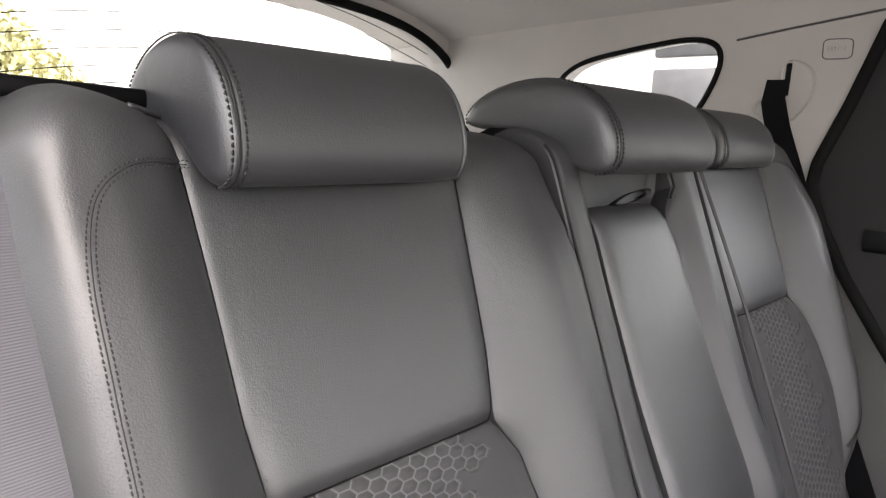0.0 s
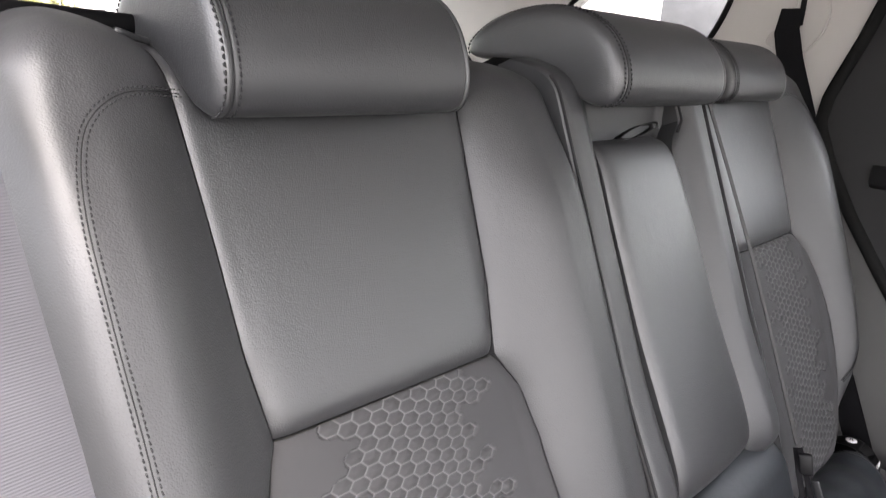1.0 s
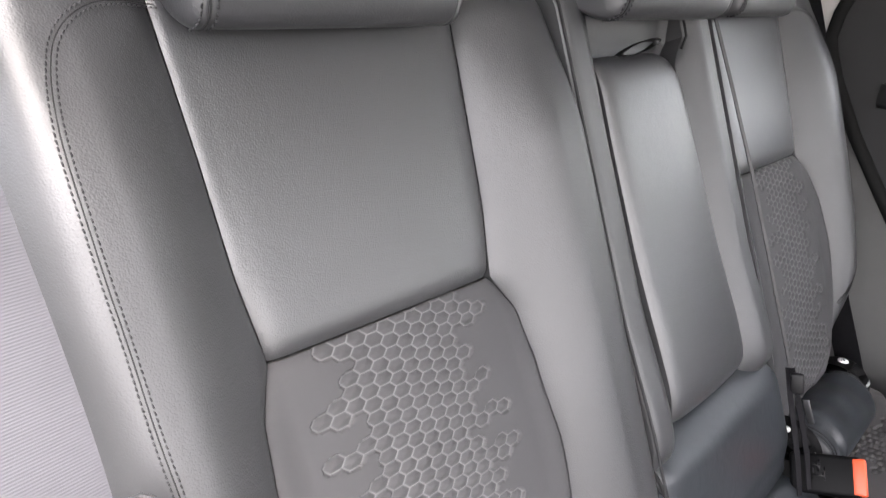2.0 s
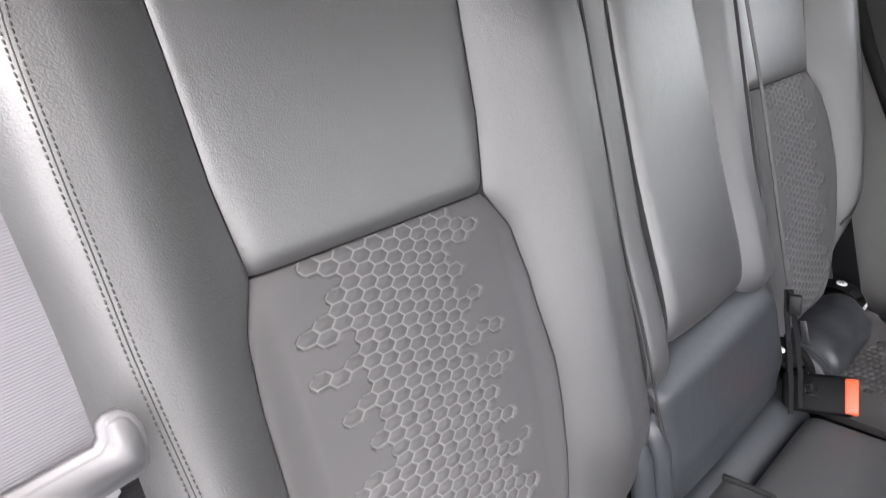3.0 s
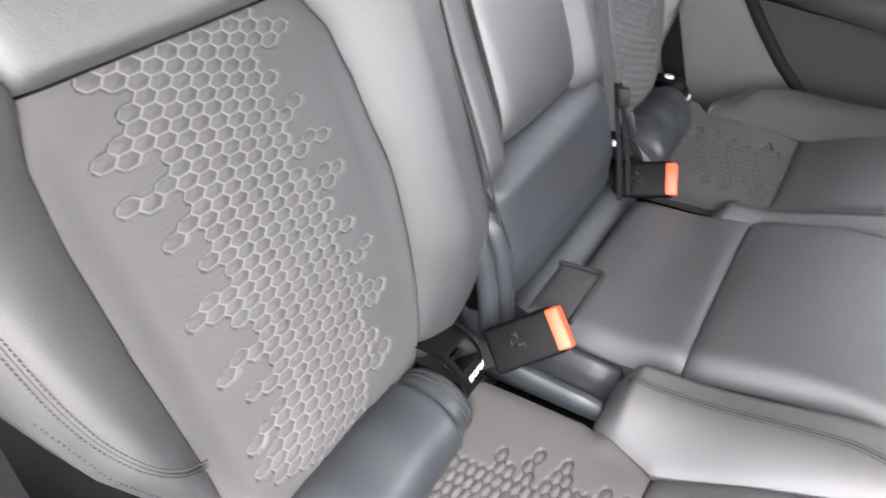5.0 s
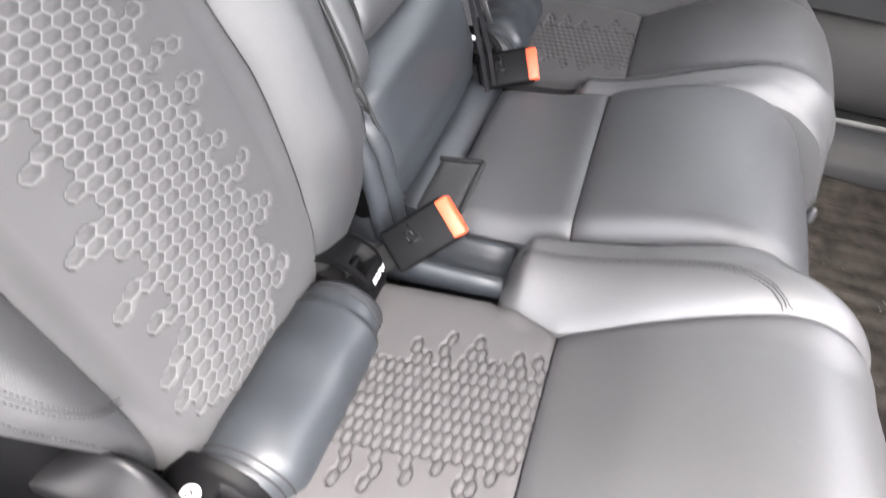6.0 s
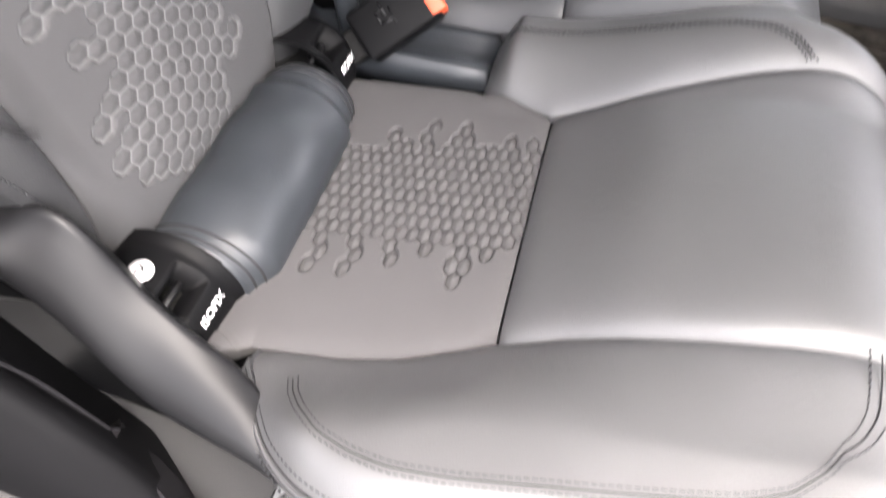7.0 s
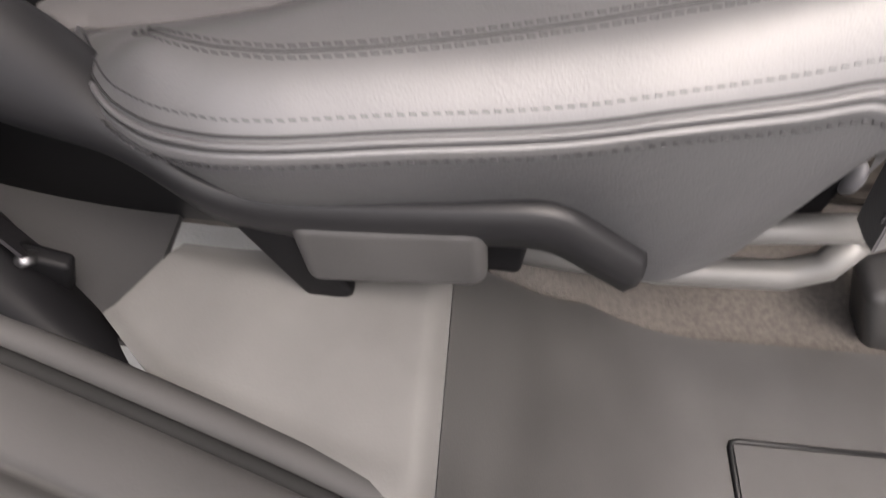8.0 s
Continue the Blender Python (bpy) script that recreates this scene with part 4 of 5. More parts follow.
for _ in range(26):
    sec[1:-1] = (sec[:-2] + 2 * sec[1:-1] + sec[2:]) / 4
rings = []
for yi, xi, zi, yr, xr, zr in sec:
    fall = float(np.interp(-yr, [0.06, 0.14], [0.020, 0.030]))
    ring = [(xi + 0.01, yi, zi - 0.03), (xi + 0.001, yi, zi - 0.002), (xi - 0.001, yi, zi + 0.0005)]
    ring += [(xi + (xr - xi) * k, yi + (yr - yi) * k, zi + (zr - zi) * k + 0.0035 * math.sin(math.pi * k)) for k in (0.12, 0.3, 0.5, 0.7, 0.86)]
    ring += [(xr + 0.002, yr, zr), (xr, yr, zr - 0.006), (xr + 0.001, yr, zr - 0.015), (xr + 0.006, yr + 0.002, zr - fall), (xr + 0.05, yr + 0.004, zr - fall)]
    rings.append(ring)
cover = loft("recliner_cover", rings, TRIM, near_seat, "dark grey moulded side cover")
box("release_lever", (0.018, 0.094, 0.050), pose(-0.222, -0.208, 0.353, -8, 0, 0), FOOT, cover, "grey plastic release lever", bevel=0.0085, segments=5)
box("lever_arm", (0.012, 0.026, 0.076), pose(-0.220, -0.160, 0.332, -27, 0, 0), PLASTIC, cover, bevel=0.004)
box("lever_bracket", (0.03, 0.03, 0.03), pose(-0.195, -0.262, 0.335), PLASTIC, cover, bevel=0.004)
# black skirt that closes the space under the cushion
skirt = np.array([[(-0.176 + (np.interp(-y, [-0.1, -0.05, 0.02, 0.085, 0.14], [-0.158, -0.174, -0.193, -0.206, -0.212]) + 0.176) * k, y, 0.292 + (np.interp(-y, [-0.1, -0.05, 0.02, 0.085, 0.14], [0.46, 0.425, 0.398, 0.400, 0.372]) - 0.292) * k) for y in np.linspace(0.16, -0.145, 24)] for k in np.linspace(0, 1, 6)])
sheet("skirt", skirt, PLASTIC, near_seat, (1, 0, 0), 0.01, "black skirt under the cushion")

# ---- seat frame under the near cushion ----
tube("lower_tube", [(-0.12, -0.26, 0.222), (-0.12, -0.40, 0.212), (-0.12, -0.49, 0.222), (-0.118, -0.515, 0.236), (-0.112, -0.525, 0.262)], 0.012, TUBE, near_seat, "painted frame tube", sides=14)
tube("upper_tube", [(-0.115, -0.36, 0.262), (-0.118, -0.44, 0.268), (-0.12, -0.512, 0.285)], 0.011, TUBE, near_seat, sides=14)
box("rail_end", (0.05, 0.15, 0.13), pose(-0.085, -0.678, 0.160, -28, 0, 0), FOOT, near_seat, "dark plastic rail end", bevel=0.012, segments=4)
for x, z in ((0.02, 0.19), (0.78, 0.17)):
    leg = thing("seat_leg_cap", (x, -0.60, z), "pale grey plastic cap on the seat leg", "seat leg", "seat leg caps")
    cap = bmesh.new()
    bmesh.ops.create_uvsphere(cap, u_segments=24, v_segments=12, radius=1)
    for v_ in cap.verts:
        v_.co = Vector((v_.co.x * 0.013, v_.co.y * 0.010, v_.co.z * 0.020))
    cap.transform(Matrix.Translation((x, -0.60, z)))
    part("cap", cap, GREY_SHELL, leg)
    box("bracket", (0.03, 0.03, 0.09), pose(x + 0.012, -0.585, z - 0.035), PLASTIC, leg, bevel=0.005)

# ---- floor, sill and door frame ----
def floor_z(y):
    """The raised floor under the seat, its rounded edge and the slope down to the foot space."""
    t = (-0.226 - y) / 0.245
    s = np.clip(np.where(t < 0.06, np.maximum(t, 0) ** 2 / 0.12, t - 0.03), 0, 1)
    return 0.115 + 0.185 * (1 - s) ** 2.0


ys = np.r_[np.linspace(0.25, -0.2, 30), np.linspace(-0.205, -0.52, 80), np.linspace(-0.53, -1.8, 30)]
xs = np.linspace(-0.16, 1.10, 40)
pts = np.array([[(x, y, float(floor_z(np.array(y))) - 0.006) for x in xs] for y in ys])
floor = sheet("floor", pts, CARPET, None, (0, 0, -1), 0.03)
tagged(floor, "brown carpeted car floor stepping up under the seat", "floor", kind="structure")
def sill_rows(y_list, lift):
    rows = []
    for y in y_list:
        inner = np.interp(-y, [-0.3, 0.06, 0.1, 0.2, 0.36, 1.4], [-0.20, -0.20, -0.20, -0.195, -0.125, -0.10])
        outer_x = np.interp(-y, [-0.25, 0.06, 0.10, 0.22, 0.30, 0.5, 1.4], [-0.20, -0.252, -0.288, -0.330, -0.37, -0.44, -0.46])
        z = float(floor_z(np.array(y))) + lift
        rows.append([(inner + (outer_x - inner) * k, y - 0.026 * (1 - k) * float(smooth(-0.2, -0.05, np.array(y))), z + 0.002 * smooth(0.85, 1.0, k) - 0.003 * smooth(0.2, 0.0, k)) for k in np.linspace(0, 1, 40)])
    return np.array(rows)


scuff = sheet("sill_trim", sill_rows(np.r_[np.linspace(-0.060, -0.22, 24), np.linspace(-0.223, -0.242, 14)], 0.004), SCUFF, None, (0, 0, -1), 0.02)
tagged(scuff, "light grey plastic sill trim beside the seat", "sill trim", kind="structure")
# Sill trim continued past the crease, its darker colour standing in for shade
foot = sheet("shaded_foot_trim", sill_rows(np.r_[np.linspace(-0.2425, -0.50, 80), np.linspace(-0.51, -1.3, 30)], 0.003), FOOT, None, (0, 0, -1), 0.02)
tagged(foot, "grey plastic trim sloping down to the foot space, darkened for its shade", "foot trim", kind="structure")
lid_pts = np.array([[(x, y, 0.1195) for x in np.linspace(-0.34, -0.216, 8)] for y in np.linspace(-0.481, -0.66, 24)])
lid = sheet("sill_lid", lid_pts, FOOT, None, (0, 0, -1), 0.006)
tagged(lid, "rectangular cover set into the sill trim", "cover")
tube("lid_rim", [(-0.34, -0.478, 0.1185), (-0.219, -0.478, 0.1185), (-0.2145, -0.480, 0.1185), (-0.213, -0.485, 0.1185), (-0.212, -0.66, 0.1185)], 0.0022, TRIM, lid)

SEAL = np.array([(-0.285, 0.20, 0.62), (-0.280, 0.13, 0.48), (-0.268, 0.06, 0.385), (-0.264, -0.005, 0.325), (-0.290, -0.105, 0.305), (-0.325, -0.225, 0.300), (-0.365, -0.31, 0.295), (-0.43, -0.42, 0.26), (-0.50, -0.65, 0.20), (-0.52, -1.3, 0.17)])
seal_path = resample(SEAL, 0.02)
for _ in range(10):
    seal_path[1:-1] = (seal_path[:-2] + 2 * seal_path[1:-1] + seal_path[2:]) / 4
door_frame = thing("door_frame", (-0.36, -0.2, 0.2), "dark grey rear door frame with black rubber seal", "door frame", kind="structure")
tan = np.gradient(seal_path, axis=0)
out_dir = np.cross(tan, (0, 0, 1.0))
out_dir /= np.linalg.norm(out_dir, axis=1)[:, None]
if out_dir[len(out_dir) // 2][0] > 0:
    out_dir = -out_dir
up = np.array([0, 0, 1.0])
tube("sill_lip", seal_path + out_dir * 0.003 - up * 0.002, 0.0080, BODY, door_frame, "rounded grey lip of the sill", 14)
tube("door_seal", seal_path + out_dir * 0.0140 - up * 0.003, 0.0045, RUBBER, door_frame, "black rubber door seal", 12)
profile = [(0.010, -0.014), (0.014, -0.009), (0.0175, -0.001), (0.024, 0.003), (0.050, 0.004), (0.055, 0.001), (0.0575, -0.005), (0.060, 0.001), (0.066, 0.004), (0.09, 0.004), (0.13, -0.006), (0.15, -0.03), (0.15, -0.2)]
rings = [[p + o * d + up * dz for d, dz in profile] for p, o in zip(seal_path, out_dir)]
loft("sill_panel", rings, BODY, door_frame, "dark grey painted sill", closed=False)
# dark wheel-arch trim between the seal and the seat
inner_rim = resample([(-0.222, 0.22, 0.70), (-0.228, 0.16, 0.62), (-0.233, 0.08, 0.53), (-0.237, 0.040, 0.465), (-0.239, 0.012, 0.425), (-0.240, -0.010, 0.382), (-0.243, -0.027, 0.340), (-0.250, -0.048, 0.312), (-0.266, -0.072, 0.302)], 0.012)
for _ in range(3):
    inner_rim[1:-1] = (inner_rim[:-2] + 2 * inner_rim[1:-1] + inner_rim[2:]) / 4
outer_rim = resample([(-0.292, 0.22, 0.66), (-0.286, 0.13, 0.485), (-0.274, 0.06, 0.392), (-0.270, -0.005, 0.330), (-0.284, -0.075, 0.308), (-0.287, -0.095, 0.304)], 0.005)
outer_rim = outer_rim[np.linspace(0, len(outer_rim) - 1, len(inner_rim)).astype(int)]
arch_rows = [inner_rim + (0.05, 0.03, -0.09), inner_rim + (0.012, 0.006, -0.012), inner_rim + (0.003, 0.002, -0.001)]
for k in np.linspace(0.06, 1, 12):
    arch_rows.append(inner_rim + (outer_rim - inner_rim) * k - np.array([0.004, 0.002, -0.004]) * math.sin(math.pi * k))
sheet("arch_trim", np.array(arch_rows), DARK_TRIM, door_frame, (0.3, 0.3, -0.9), 0.006, "dark grey wheel-arch trim")

tray_rows = [[(x, y, 0.296 + 0.02 * smooth(-0.06, 0.10, np.array(y))) for x in np.linspace(-0.262, -0.165, 10)] for y in np.linspace(0.12, -0.075, 14)]
sheet("arch_floor", np.array(tray_rows), DOOR, door_frame, (0, 0, -1), 0.006, "black trim behind the sill")

# ---- near belt with its tongue ----
near_belt = thing("seat_belt", (-0.25, 0.0, 0.33), "grey seat belt webbing hanging beside the near seat with steel tongue", "seat belt", "seat belts")
path = [np.array(p) for p in ((-0.33, 0.42, 1.26), (-0.31, 0.375, 1.19), (-0.287, 0.33, 1.11), (-0.267, 0.275, 1.035))]
path += [back_at(-0.2465 - 0.010 * smooth(0.34, 0.58, v), v, 0.050) for v in np.linspace(0.58, 0.32, 20)]
path = resample(path, 0.012)
strap("webbing", path, [(1, 0.12, 0)] * len(path), 0.047, WEB, near_belt, "grey ribbed webbing")
path = resample([back_at(-0.2275, v, 0.042) for v in (0.325, 0.29, 0.25)] + [np.array(p) for p in ((-0.232, 0.085, 0.62), (-0.228, 0.064, 0.54), (-0.222, 0.045, 0.45), (-0.217, 0.027, 0.378), (-0.226, -0.006, 0.350), (-0.240, -0.034, 0.336))], 0.012)
turn = np.linspace(0, 1, len(path))
strap("lower_webbing", path, [(1 - k, 0.12 + 0.5 * k, 0.9 * k) for k in smooth(0.15, 0.7, turn)], 0.034, WEB_DARK, near_belt, "dark ribbed webbing")
TM = Matrix.Translation(back_at(-0.248, 0.318, 0.058).tolist()) @ Matrix((((1, 0, 0, 0)), (0, BV[1], BN[1], 0), (0, BV[2], BN[2], 0), (0, 0, 0, 1))) @ pose(0, 0, 0, 0, 0, 4)
half = [(0.034, -0.015), (0.039, -0.012), (0.0425, -0.004), (0.0430, 0.007), (0.0410, 0.0145), (0.0365, 0.0185), (0.030, 0.0190), (0.0262, 0.0165), (0.0245, 0.010), (0.0215, 0.0075)]
shell = bmesh.new()
face = shell.faces.new([shell.verts.new((x, y, -0.006)) for x, y in half + [(-x, y) for x, y in half[::-1]]])
raised = bmesh.ops.extrude_face_region(shell, geom=[face])
for v_ in raised["geom"]:
    if isinstance(v_, bmesh.types.BMVert):
        v_.co.z += 0.0135
bmesh.ops.recalc_face_normals(shell, faces=shell.faces)
bmesh.ops.bevel(shell, geom=[e for e in shell.edges if abs(e.verts[0].co.z - e.verts[1].co.z) < 1e-6], offset=0.0032, segments=3, affect="EDGES")
shell.transform(TM)
part("tongue_shell", shell, GREY_SHELL, near_belt, "light grey plastic tongue cover")
ton = bmesh.new()
outer_l = [(-0.024, -0.010), (0.024, -0.010), (0.024, -0.018), (0.0145, -0.024), (0.0145, -0.050), (0.010, -0.056), (-0.010, -0.056), (-0.0145, -0.050), (-0.0145, -0.024), (-0.024, -0.018)]
inner_l = [(-0.009, -0.022), (0.0, -0.022), (0.009, -0.022), (0.009, -0.030), (0.009, -0.040), (0.009, -0.047), (-0.009, -0.047), (-0.009, -0.040), (-0.009, -0.032), (-0.009, -0.027)]
layers = []
for z in (-0.0014, 0.0014):
    layers.append(([ton.verts.new((x, y, z)) for x, y in outer_l], [ton.verts.new((x, y, z)) for x, y in inner_l]))
k_n = len(outer_l)
for o, i in layers:
    for k in range(k_n):
        j = (k + 1) % k_n
        quad = [o[k], o[j], i[[0, 2, 3, 3, 4, 5, 6, 7, 8, 9][j]], i[[0, 2, 3, 3, 4, 5, 6, 7, 8, 9][k]]]
        quad = list(dict.fromkeys(quad))
        if len(quad) > 2:
            ton.faces.new(quad)
for ring_k in (0, 1):
    ids = list(range(k_n)) if ring_k == 0 else [0, 2, 3, 4, 5, 6, 7, 8, 9]
    for a_ in range(len(ids)):
        b_ = ids[(a_ + 1) % len(ids)]
        ton.faces.new([layers[0][ring_k][ids[a_]], layers[0][ring_k][b_], layers[1][ring_k][b_], layers[1][ring_k][ids[a_]]])
for v_ in list(ton.verts):
    if not v_.link_faces:
        ton.verts.remove(v_)
bmesh.ops.recalc_face_normals(ton, faces=ton.faces)
ton.transform(TM)
part("tongue_plate", ton, STEEL, near_belt, "bright steel tongue plate with slot", smooth_faces=False)
box("anchor", (0.010, 0.026, 0.030), pose(-0.240, -0.034, 0.326, 20, 0, 0), PLASTIC, near_belt, "belt anchor by the sill", bevel=0.003)
knob_bm = bmesh.new()
bmesh.ops.create_cone(knob_bm, cap_ends=True, segments=20, radius1=0.0035, radius2=0.003, depth=0.012)
knob_bm.transform(pose(-0.245, -0.034, 0.342, 0, -50, 0))
part("anchor_bolt", knob_bm, STEEL, near_belt, "bright anchor bolt")

mid_belt = thing("seat_belt", (0.57, 0.03, 0.45), "black seat belt strap between middle and far seat with tongue", "seat belt", "seat belts")
vb = np.linspace(0.62, 0.105, 30)
path = [back_at(x, v, 0.040) for x, v in zip(np.interp(vb, [0.08, 0.26, 0.37, 0.47, 0.56, 0.62], [0.588, 0.583, 0.578, 0.566, 0.553, 0.548]), vb)]
strap("webbing", path, [(0.8, -0.5, 0.2)] * len(path), 0.0042, FOOT, mid_belt, "pale belt webbing seen on edge")
for foot, lift in ((0.503, 0.0), (0.521, 0.005)):
    path = [back_at(x, v, h + lift) for x, v, h in ((0.576, 0.105, 0.042), ((0.576 + foot) / 2 + 0.014, 0.08, 0.048), ((0.576 + 3 * foot) / 4 + 0.009, 0.045, 0.055), (foot + 0.008, 0.01, 0.060), (foot, -0.035, 0.058))]
    strap("lower_webbing", path, [(0.5, -0.8, 0.1), (0.55, -0.8, 0.1), (0.65, -0.7, 0.1), (0.8, -0.6, 0.2), (0.9, -0.5, 0.2)], 0.0065, WEB_DARK, mid_belt, "dark folded webbing")
box("tongue_shell", (0.009, 0.017, 0.028), pose(*back_at(0.561, 0.090, 0.056).tolist(), -14, 8, 10), TRIM, mid_belt, "black tongue cover", bevel=0.0035)
box("tongue_plate", (0.003, 0.008, 0.034), pose(*back_at(0.545, 0.060, 0.070).tolist(), -22, -6, 0), STEEL, mid_belt, "bright tongue plate", bevel=0.001)

# ---- inner buckle tray between the near seat and the middle seat ----
tray = thing("seat_gap_trim", (0.22, -0.05, 0.36), "black plastic trim in the gap between two seat cushions", "seat trim")
rings = [[(0.178, y, 0.378 + z), (0.182, y, 0.412 + z), (0.190, y, 0.416 + z), (0.196, y, 0.404 + z), (0.228, y, 0.402 + z), (0.234, y, 0.414 + z), (0.242, y, 0.416 + z), (0.246, y, 0.376 + z)]
         for y, z in ((0.06, 0.02), (0.02, 0.004), (-0.05, 0.002), (-0.10, 0.006), (-0.135, 0.008), (-0.142, -0.01))]
loft("channel", rings, VINYL, tray)
# upright strips where the two backrests part
for dx, dy, r in ((0.212, 0.0, 0.012), (0.236, -0.004, 0.014)):
    p = [(dx, 0.062 + dy, 0.548), (dx, 0.045 + dy, 0.535), (dx + 0.002, 0.033 + dy, 0.51), (dx + 0.003, 0.020 + dy, 0.46), (dx + 0.004, 0.010 + dy, 0.40)]
    tube("gap_strip", resample(p, 0.01), r, VINYL, tray, "slate vinyl strip", 14)

# ---- far side of the car ----
WALL_X = 1.06


def side_plate(name, outline, holes, x0, x1, mat, label, category, kind="structure"):
    """An upright plate in y and z with an outline, from x0 to x1."""
    bm = bmesh.new()
    loops = [outline] + list(holes)
    edges = []
    for lp in loops:
        vs_ = [bm.verts.new((x0, y, z)) for y, z in lp]
        edges += [bm.edges.new((vs_[i], vs_[(i + 1) % len(vs_)])) for i in range(len(vs_))]
    res = bmesh.ops.triangle_fill(bm, use_beauty=True, edges=edges)
    faces = [g for g in res["geom"] if isinstance(g, bmesh.types.BMFace)]
    ext = bmesh.ops.extrude_face_region(bm, geom=faces)
    for g in ext["geom"]:
        if isinstance(g, bmesh.types.BMVert):
            g.co.x = x1
    bmesh.ops.recalc_face_normals(bm, faces=bm.faces)
    ob = part(name, bm, mat, None, label, smooth_faces=False)
    return tagged(ob, label, category, kind=kind)


def rounded(points, rounds=3):
    p = np.array(points, float)
    for _ in range(rounds):
        nxt = np.roll(p, -1, 0)
        p = np.stack([0.75 * p + 0.25 * nxt, 0.25 * p + 0.75 * nxt], 1).reshape(-1, p.shape[1])
    return p


QWIN = rounded([(0.83, 1.135), (0.775, 1.195), (0.62, 1.222), (0.46, 1.240), (0.412, 1.20), (0.455, 1.09), (0.50, 1.05), (0.80, 1.05)])
DOOR_EDGE = [(0.14, 1.245), (0.185, 1.10), (0.222, 1.00), (0.228, 0.95), (0.201, 0.884), (0.151, 0.796), (0.085, 0.70), (0.042, 0.64), (-0.010, 0.576), (-0.060, 0.52), (-0.117, 0.464), (-0.20, 0.40), (-0.30, 0.34)]
wall_rear = side_plate("wall_far", [(0.14, 1.40)] + DOOR_EDGE + [(-0.30, 0.0), (1.45, 0.0), (1.45, 1.40)], [QWIN], WALL_X, WALL_X + 0.05, PILLAR,
                       "light grey moulded pillar trim round the quarter window", "pillar trim")
QIN = [(0.62 + (y - 0.62) * 0.98, 1.16 + (z - 1.16) * 0.98) for y, z in QWIN]
rim = np.array([(WALL_X - 0.001, y, z) for y, z in np.r_[QWIN, QWIN[:1]]])
qw = thing("window_1", (WALL_X, 0.62, 1.1), "small quarter window with black rubber rim", "window", kind="structure")
tube("window_frame", rim, 0.006, RUBBER, qw, "black rubber rim", 8)
gl = side_plate("pane", [(y, z) for y, z in QWIN], [], WALL_X + 0.03, WALL_X + 0.034, GLASS, "clear glass pane", "")
gl.parent, gl.visible_shadow = qw, False
gl.matrix_parent_inverse = Matrix.Translation(qw.location).inverted()
# lower dark part of the far side, below the seat top
low_far = side_plate("wall_far_lower", [(0.235, 0.95), (1.40, 0.95), (1.40, 0.05), (-0.29, 0.05), (-0.29, 0.345), (-0.195, 0.405), (-0.112, 0.470), (-0.054, 0.526), (-0.003, 0.582), (0.049, 0.645), (0.092, 0.705), (0.158, 0.796), (0.207, 0.884)], [], WALL_X - 0.006, WALL_X - 0.0005, SIDE,
                     "dark grey lower side trim behind the far seat", "side trim")
far_door = thing("far_door", (WALL_X, -0.4, 0.2), "closed dark far door with armrest and window ledge", "car door")
DOOR_OUT = [(y - 0.012, z) for y, z in DOOR_EDGE] + [(-0.32, 0.12), (-1.05, 0.12), (-1.05, 1.245)]
WINDOW = rounded([(0.085, 0.88), (0.06, 1.20), (-0.9, 1.22), (-0.98, 0.83), (-0.4, 0.82), (0.05, 0.835)], 2)
dp = side_plate("panel", DOOR_OUT, [WINDOW], WALL_X + 0.004, WALL_X + 0.05, DOOR, "black moulded door panel", "")
dp.parent = far_door
dp.matrix_parent_inverse = Matrix.Translation(far_door.location).inverted()
seal = resample([(WALL_X - 0.004, y - 0.004, z) for y, z in DOOR_EDGE], 0.02)
tube("door_seal", seal, 0.011, RUBBER, far_door, "black rubber door seal", 10)
for z, d, t in ((0.875, 0.025, 0.03), (0.62, 0.07, 0.06)):
    rings = [[(WALL_X + 0.006, y, z - t), (WALL_X - d * k, y, z - t * 0.6), (WALL_X - d * k, y, z), (WALL_X - d * k * 0.7, y, z + 0.012), (WALL_X + 0.006, y, z + 0.012)]
             for y, k in ((float(np.interp(z, [0.5, 0.95], [-0.09, 0.17])), 0.3), (0.02 if z > 0.8 else -0.16, 0.8), (-0.25, 1.0), (-0.6, 1.0), (-1.0, 0.8))]
    loft("ledge", rings, DOOR if z > 0.8 else BODY, far_door, "moulded ledge")
rings = []
for y, k in ((-0.30, 0.2), (-0.36, 0.6), (-0.45, 0.9), (-0.60, 1.0), (-0.75, 0.96), (-0.88, 0.75), (-1.0, 0.35)):
    low = 0.255 + 0.05 * (1 - k)
    rings.append([(WALL_X + 0.004, y, low), (WALL_X - 0.035 * k, y, low), (WALL_X - 0.055 * k, y, low + 0.012), (WALL_X - 0.062 * k, y, low + 0.05), (WALL_X - 0.045 * k, y, 0.39), (WALL_X - 0.02 * k, y, 0.415), (WALL_X + 0.004, y, 0.42)])
loft("pocket", rings, BODY, far_door, "grey bulging door pocket")
arc = [(WALL_X - 0.016 - 0.03 * k, y, 0.238 + 0.05 * (1 - k)) for y, k in ((-0.42, 0.75), (-0.5, 0.93), (-0.6, 1.0), (-0.72, 0.95), (-0.82, 0.8), (-0.92, 0.5))]
tube("pocket_groove", resample(np.array(arc) + (0.004, 0, 0.011), 0.02), 0.010, RUBBER, far_door, "dark groove under the pocket", 8)
tube("pocket_lip", resample(arc, 0.02), 0.008, SIDE, far_door, "pale moulded lip under the pocket", 10)
